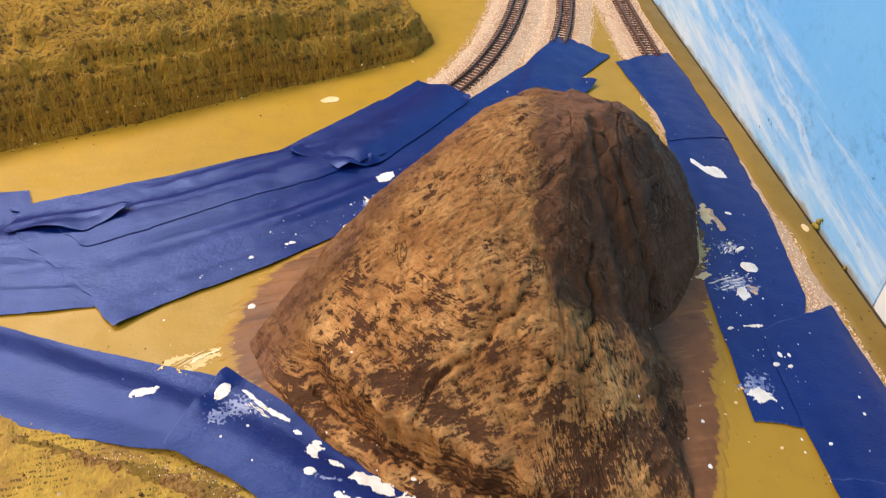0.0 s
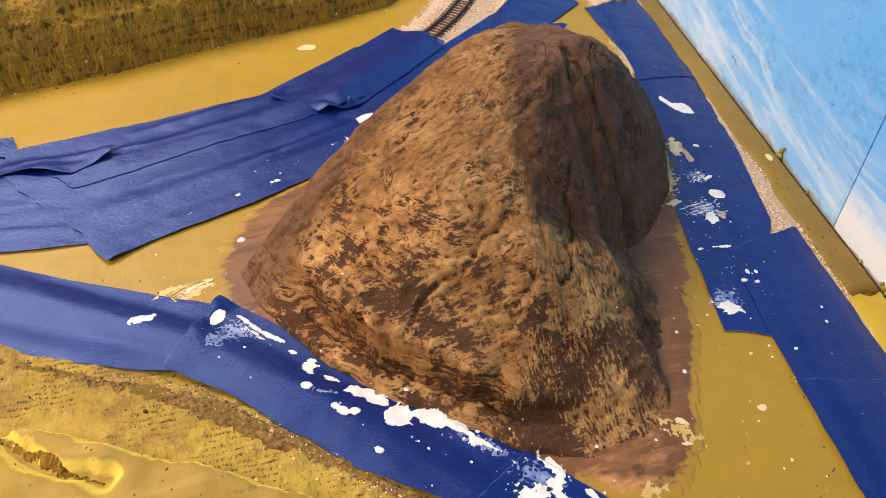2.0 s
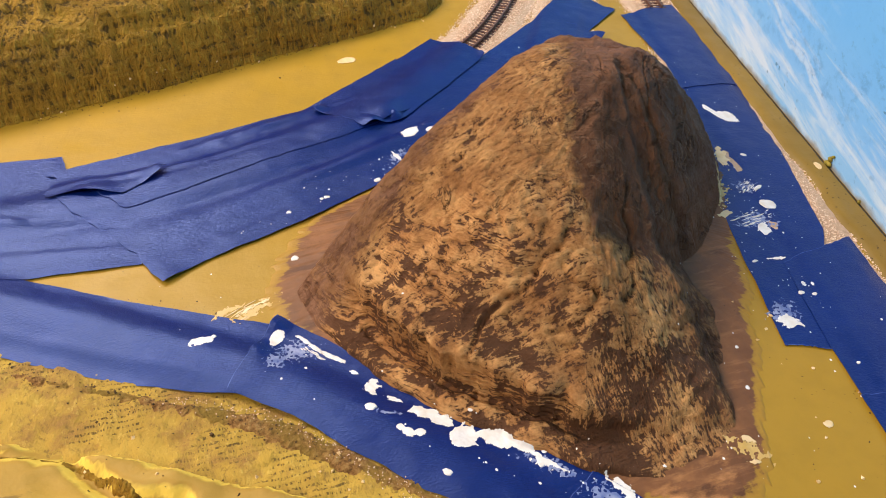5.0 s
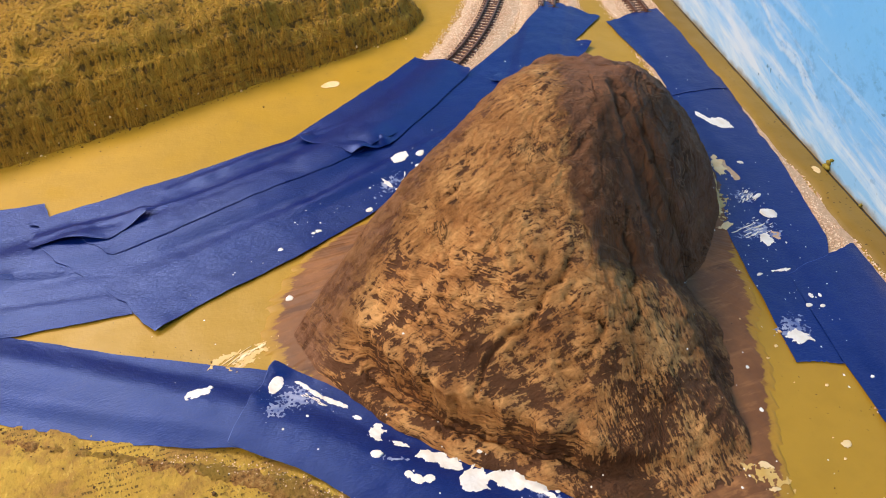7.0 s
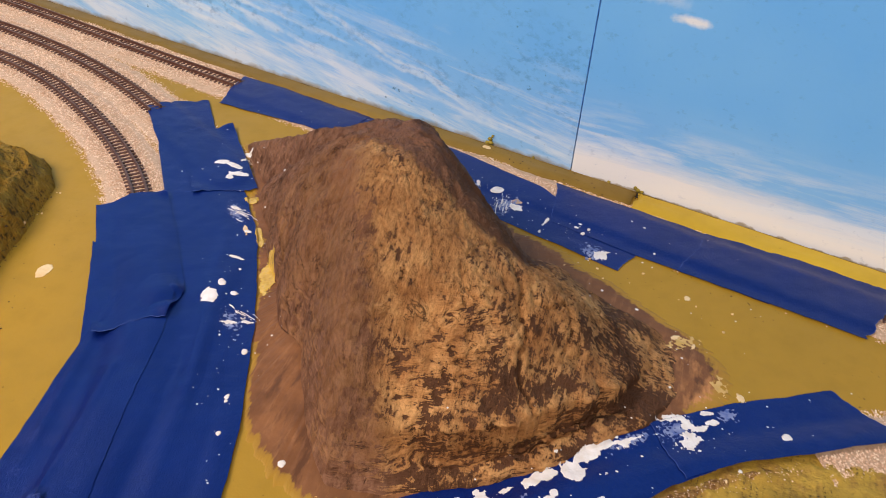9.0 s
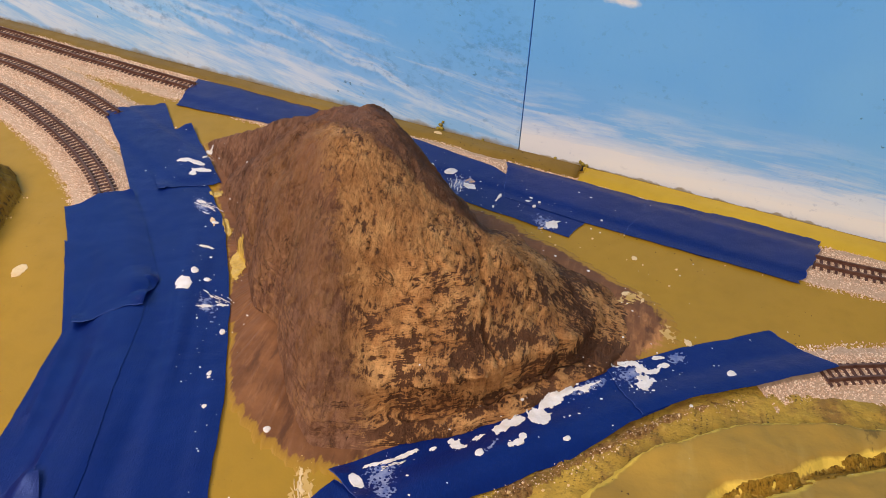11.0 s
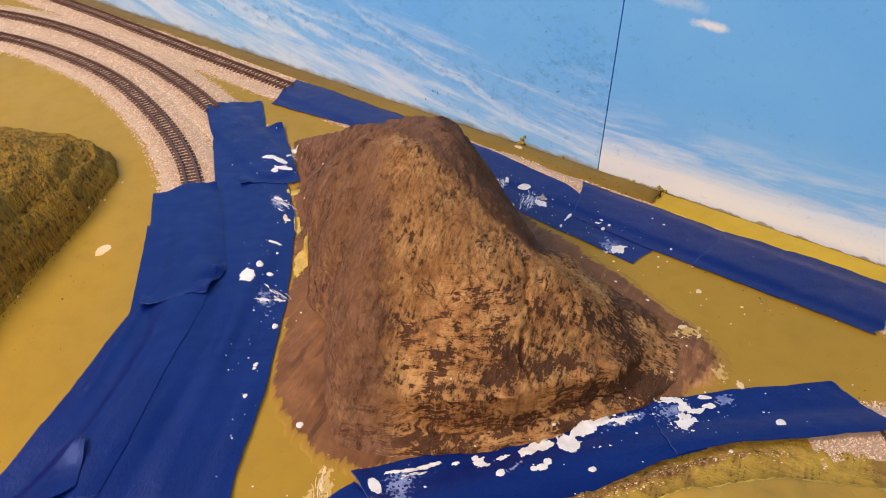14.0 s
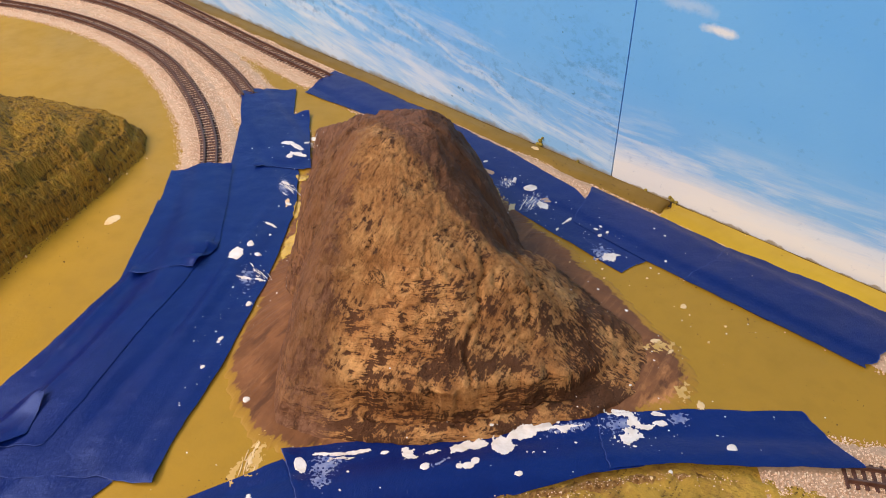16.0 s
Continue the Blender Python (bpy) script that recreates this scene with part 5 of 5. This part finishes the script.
CREAMS = [
    ([(0.025, 0.538, 0.0072, 0.0042, 0.1)], 0.3), ([(0.263, 0.328, 0.0040, 0.0022, 1.4)], 0.4), ([(0.066, 0.135, 0.0048, 0.0026, 0.2)], 1.1), ([(0.140, 0.168, 0.0026, 0.0020, 0.0)], 0.6),
    ([(0.213, 0.356, 0.0117, 0.0034, -1.92)], 1.0), ([(0.188, 0.3235, 0.0074, 0.0025, -1.87), (0.183, 0.307, 0.0054, 0.0028, 0.2)], 1.2),
    ([(0.101, 0.172, 0.0050, 0.0014, -0.9), (0.097, 0.162, 0.0036, 0.0012, -0.3)], 1.3), ([(0.104, 0.447, 0.0060, 0.0016, 0.6)], 1.0),
]
for i, (blots, rag) in enumerate(CREAMS):
    splash(blots, i + 40, rag, M_CREAM, 0.0004, 240, "cream plaster splash on the ochre board")
# wet-looking yellow plaster in the gap between tape and rock
for i, d in enumerate([(0.1355, 0.459, 0.0060, 0.0044, -1.0), (0.065, 0.412, 0.0150, 0.0046, 0.37), (0.100, 0.435, 0.0120, 0.0026, 0.55)]):
    splash([d], 100 + i, 0.7, M_GOLD, 0.0008, 200, "glossy yellow plaster smear beside the rock's foot")
FAINT = [(0.2085, 0.325, 0.0068, 0.0055, -0.3), (-0.070, 0.281, 0.010, 0.006, -0.2), (-0.041, 0.2325, 0.006, 0.0014, -0.5), (0.049, 0.142, 0.006, 0.004, -0.8),
         (0.022, 0.413, 0.010, 0.004, 0.7), (0.164, 0.231, 0.008, 0.007, 0.4), (0.015, 0.187, 0.013, 0.003, -0.85), (0.1955, 0.297, 0.0107, 0.007, -0.2), (-0.080, 0.276, 0.006, 0.005, 0.3), (0.030, 0.166, 0.010, 0.006, -0.8), (0.118, 0.461, 0.012, 0.004, 0.75)]
for i, d in enumerate(FAINT):
    splash([d], 60 + i, 1.9, M_FILM, 0.00012, 620, "faint speckled smear of white plaster on blue tape")
for i, d in enumerate([(-0.083, 0.314, 0.012, 0.0036, 0.5), (-0.096, 0.317, 0.008, 0.0026, 0.3), (0.098, 0.168, 0.009, 0.004, -0.8), (0.070, 0.146, 0.007, 0.004, 0.2), (0.190, 0.325, 0.012, 0.005, 1.0)]):
    splash([d], 80 + i, 1.6, M_CREAM_FILM, 0.00012, 420, "thin patchy smear of cream plaster on the board")
splash([(-0.086, 0.3150, 0.0050, 0.0013, 0.5), (-0.077, 0.3185, 0.0040, 0.0011, 0.2)], 95, 1.2, M_CREAM, 0.0003, 420, "cream plaster brushed over the ochre board")
for i, d in enumerate([(0.1955, 0.2985, 0.012, 0.006, 0.1), (0.2085, 0.325, 0.008, 0.005, 0.5), (-0.062, 0.279, 0.010, 0.004, -0.95), (0.118, 0.458, 0.012, 0.004, 1.3), (0.030, 0.408, 0.010, 0.004, 1.2), (-0.0855, 0.3155, 0.010, 0.003, 0.45)]):
    brush_smear(*d, seed=60 + i, count=34 if i < 2 else 18, material=M_CREAM if i == 5 else None)


def flecks():
    """Tiny white spatter over the tape and the board."""
    rng = np.random.default_rng(11)
    bm = bmesh.new()
    for cx, cy, sx, sy, turn, n in ((0.02, 0.41, 0.07, 0.012, 0.45, 45), (0.20, 0.30, 0.035, 0.016, 1.1, 45), (0.18, 0.235, 0.03, 0.016, 1.0, 22), (-0.01, 0.21, 0.07, 0.012, -0.85, 40),
                                    (0.035, 0.155, 0.03, 0.012, -0.8, 30), (0.11, 0.17, 0.02, 0.02, 0, 14), (0.14, 0.26, 0.04, 0.03, 1, 16), (0.16, 0.48, 0.03, 0.015, 0.7, 22), (0.0, 0.2, 0.14, 0.1, 0, 26),
                                    (0.24, 0.42, 0.05, 0.02, 1.3, 18), (-0.05, 0.37, 0.06, 0.02, 0.3, 12), (0.17, 0.13, 0.04, 0.03, 1, 12)):
        for a, b, r in zip(rng.normal(0, sx, n), rng.normal(0, sy, n), rng.gamma(2.0, 0.00019, n) + 0.00020):
            x, y = cx + a * math.cos(turn) - b * math.sin(turn), cy + a * math.sin(turn) + b * math.cos(turn)
            z = surface(x, y)
            if z > 0.03:
                continue
            rim = [bm.verts.new((x + r * math.cos(t) * k, y + r * math.sin(t), z - 0.0001)) for t, k in ((q * 0.785, 0.7 + 0.6 * ((q * 7) % 3) / 3) for q in range(8))]
            mid = bm.verts.new((x, y, z + 0.00018))
            for u, v in zip(rim, rim[1:] + rim[:1]):
                bm.faces.new((u, v, mid))
    return solo("paint_flecks", bm, M_WHITE, "tiny white paint flecks spattered over tape and board", "paint flecks", "stuff")


flecks()


def crumbs():
    rng = np.random.default_rng(21)
    pts = []
    # the first, densest row stands in for shade under the hill's edge
    for (ax, ay), (bx, by), n, w in (((-0.18, 0.517), (0.10, 0.586), 520, 0.0022), ((-0.15, 0.345), (-0.09, 0.312), 30, 0.003), ((-0.19, 0.31), (-0.06, 0.222), 300, 0.006), ((0.19, 0.20), (0.165, 0.17), 40, 0.003),
                                     ((0.12, 0.15), (0.16, 0.12), 30, 0.01), ((0.09, 0.22), (0.14, 0.25), 26, 0.01), ((-0.15, 0.51), (0.05, 0.54), 40, 0.014), ((-0.17, 0.26), (-0.03, 0.16), 90, 0.02), ((0.235, 0.21), (0.246, 0.209), 30, 0.002)):
        t = rng.uniform(0, 1, n)
        pts.append(np.c_[ax + (bx - ax) * t, ay + (by - ay) * t] + rng.normal(0, w, (n, 2)))
    pts = np.concatenate(pts)
    pts = pts[~covered(pts)]
    z = np.array([surface(x, y) for x, y in pts])
    grains("soil_crumbs_and_foot_shade", pts, z, rng.gamma(1.6, 0.00016, len(pts)) + 0.00016, M_DIRT_SHADE, "dark soil crumbs scattered on the board, packed as shade along the hill's foot", "crumbs", 22)


crumbs()


def gravel():
    """Stray ballast at the edge of the front tape."""
    rng = np.random.default_rng(41)
    p = along([(-0.125, 0.272), (-0.090, 0.252), (-0.071, 0.232), (-0.051, 0.207), (-0.038, 0.190), (-0.010, 0.163), (0.010, 0.138), (0.028, 0.106)], 420)
    pts = p - np.abs(rng.normal(0, 0.0034, 420))[:, None] * np.array([[0.72, 0.69]]) + rng.normal(0, 0.0012, (420, 2))
    z = np.array([surface(x, y) for x, y in pts])
    grains("stray_gravel", pts, z, rng.uniform(0.0002, 0.0006, 420), M_BALLAST, "stray beige gravel along the front tape's edge", "gravel", 42)


gravel()


def chips():
    """Pale plaster chips along the foot of the turfed hill and the soil strip."""
    rng = np.random.default_rng(31)
    pts = []
    for (ax, ay), (bx, by), n, w in (((-0.18, 0.520), (0.10, 0.586), 22, 0.002), ((-0.10, 0.25), (0.02, 0.12), 14, 0.004), ((-0.16, 0.26), (-0.06, 0.18), 10, 0.008), ((0.12, 0.14), (0.15, 0.24), 10, 0.01)):
        t = rng.uniform(0, 1, n)
        pts.append(np.c_[ax + (bx - ax) * t, ay + (by - ay) * t] + rng.normal(0, w, (n, 2)))
    pts = np.concatenate(pts)
    z = np.array([surface(x, y) for x, y in pts])
    grains("plaster_chips", pts, z, rng.gamma(2.0, 0.0003, len(pts)) + 0.0003, M_CREAM, "small pale plaster chips on turf and board", "chips", 32)


chips()

# ---- small marks at the backdrop ----


def moss():
    bm = bmesh.new()
    rng = np.random.default_rng(4)
    for u, z, r in ((0.066, 0.003, 0.0020), (0.067, 0.006, 0.0016), (0.065, 0.009, 0.0010), (0.069, 0.002, 0.0018), (-0.052, 0.003, 0.0016), (-0.050, 0.0045, 0.0012), (-0.055, 0.0025, 0.0013), (0.03, 0.002, 0.0010), (-0.03, 0.002, 0.0012)):
        m = Matrix.Translation(wall_point(u, 0.0008, z)) @ Matrix.Rotation(math.atan2(WALL_ALONG.y, WALL_ALONG.x), 4, "Z") @ Matrix.Diagonal((r, 0.0012, r, 1))
        for v in bmesh.ops.create_icosphere(bm, subdivisions=2, radius=1, matrix=m)["verts"]:
            v.co += Vector(rng.normal(0, 0.00025, 3))
    return solo("moss_daub", bm, M_MOSS, "olive scenic turf stuck to the backdrop's foot", "turf", "stuff")


moss()
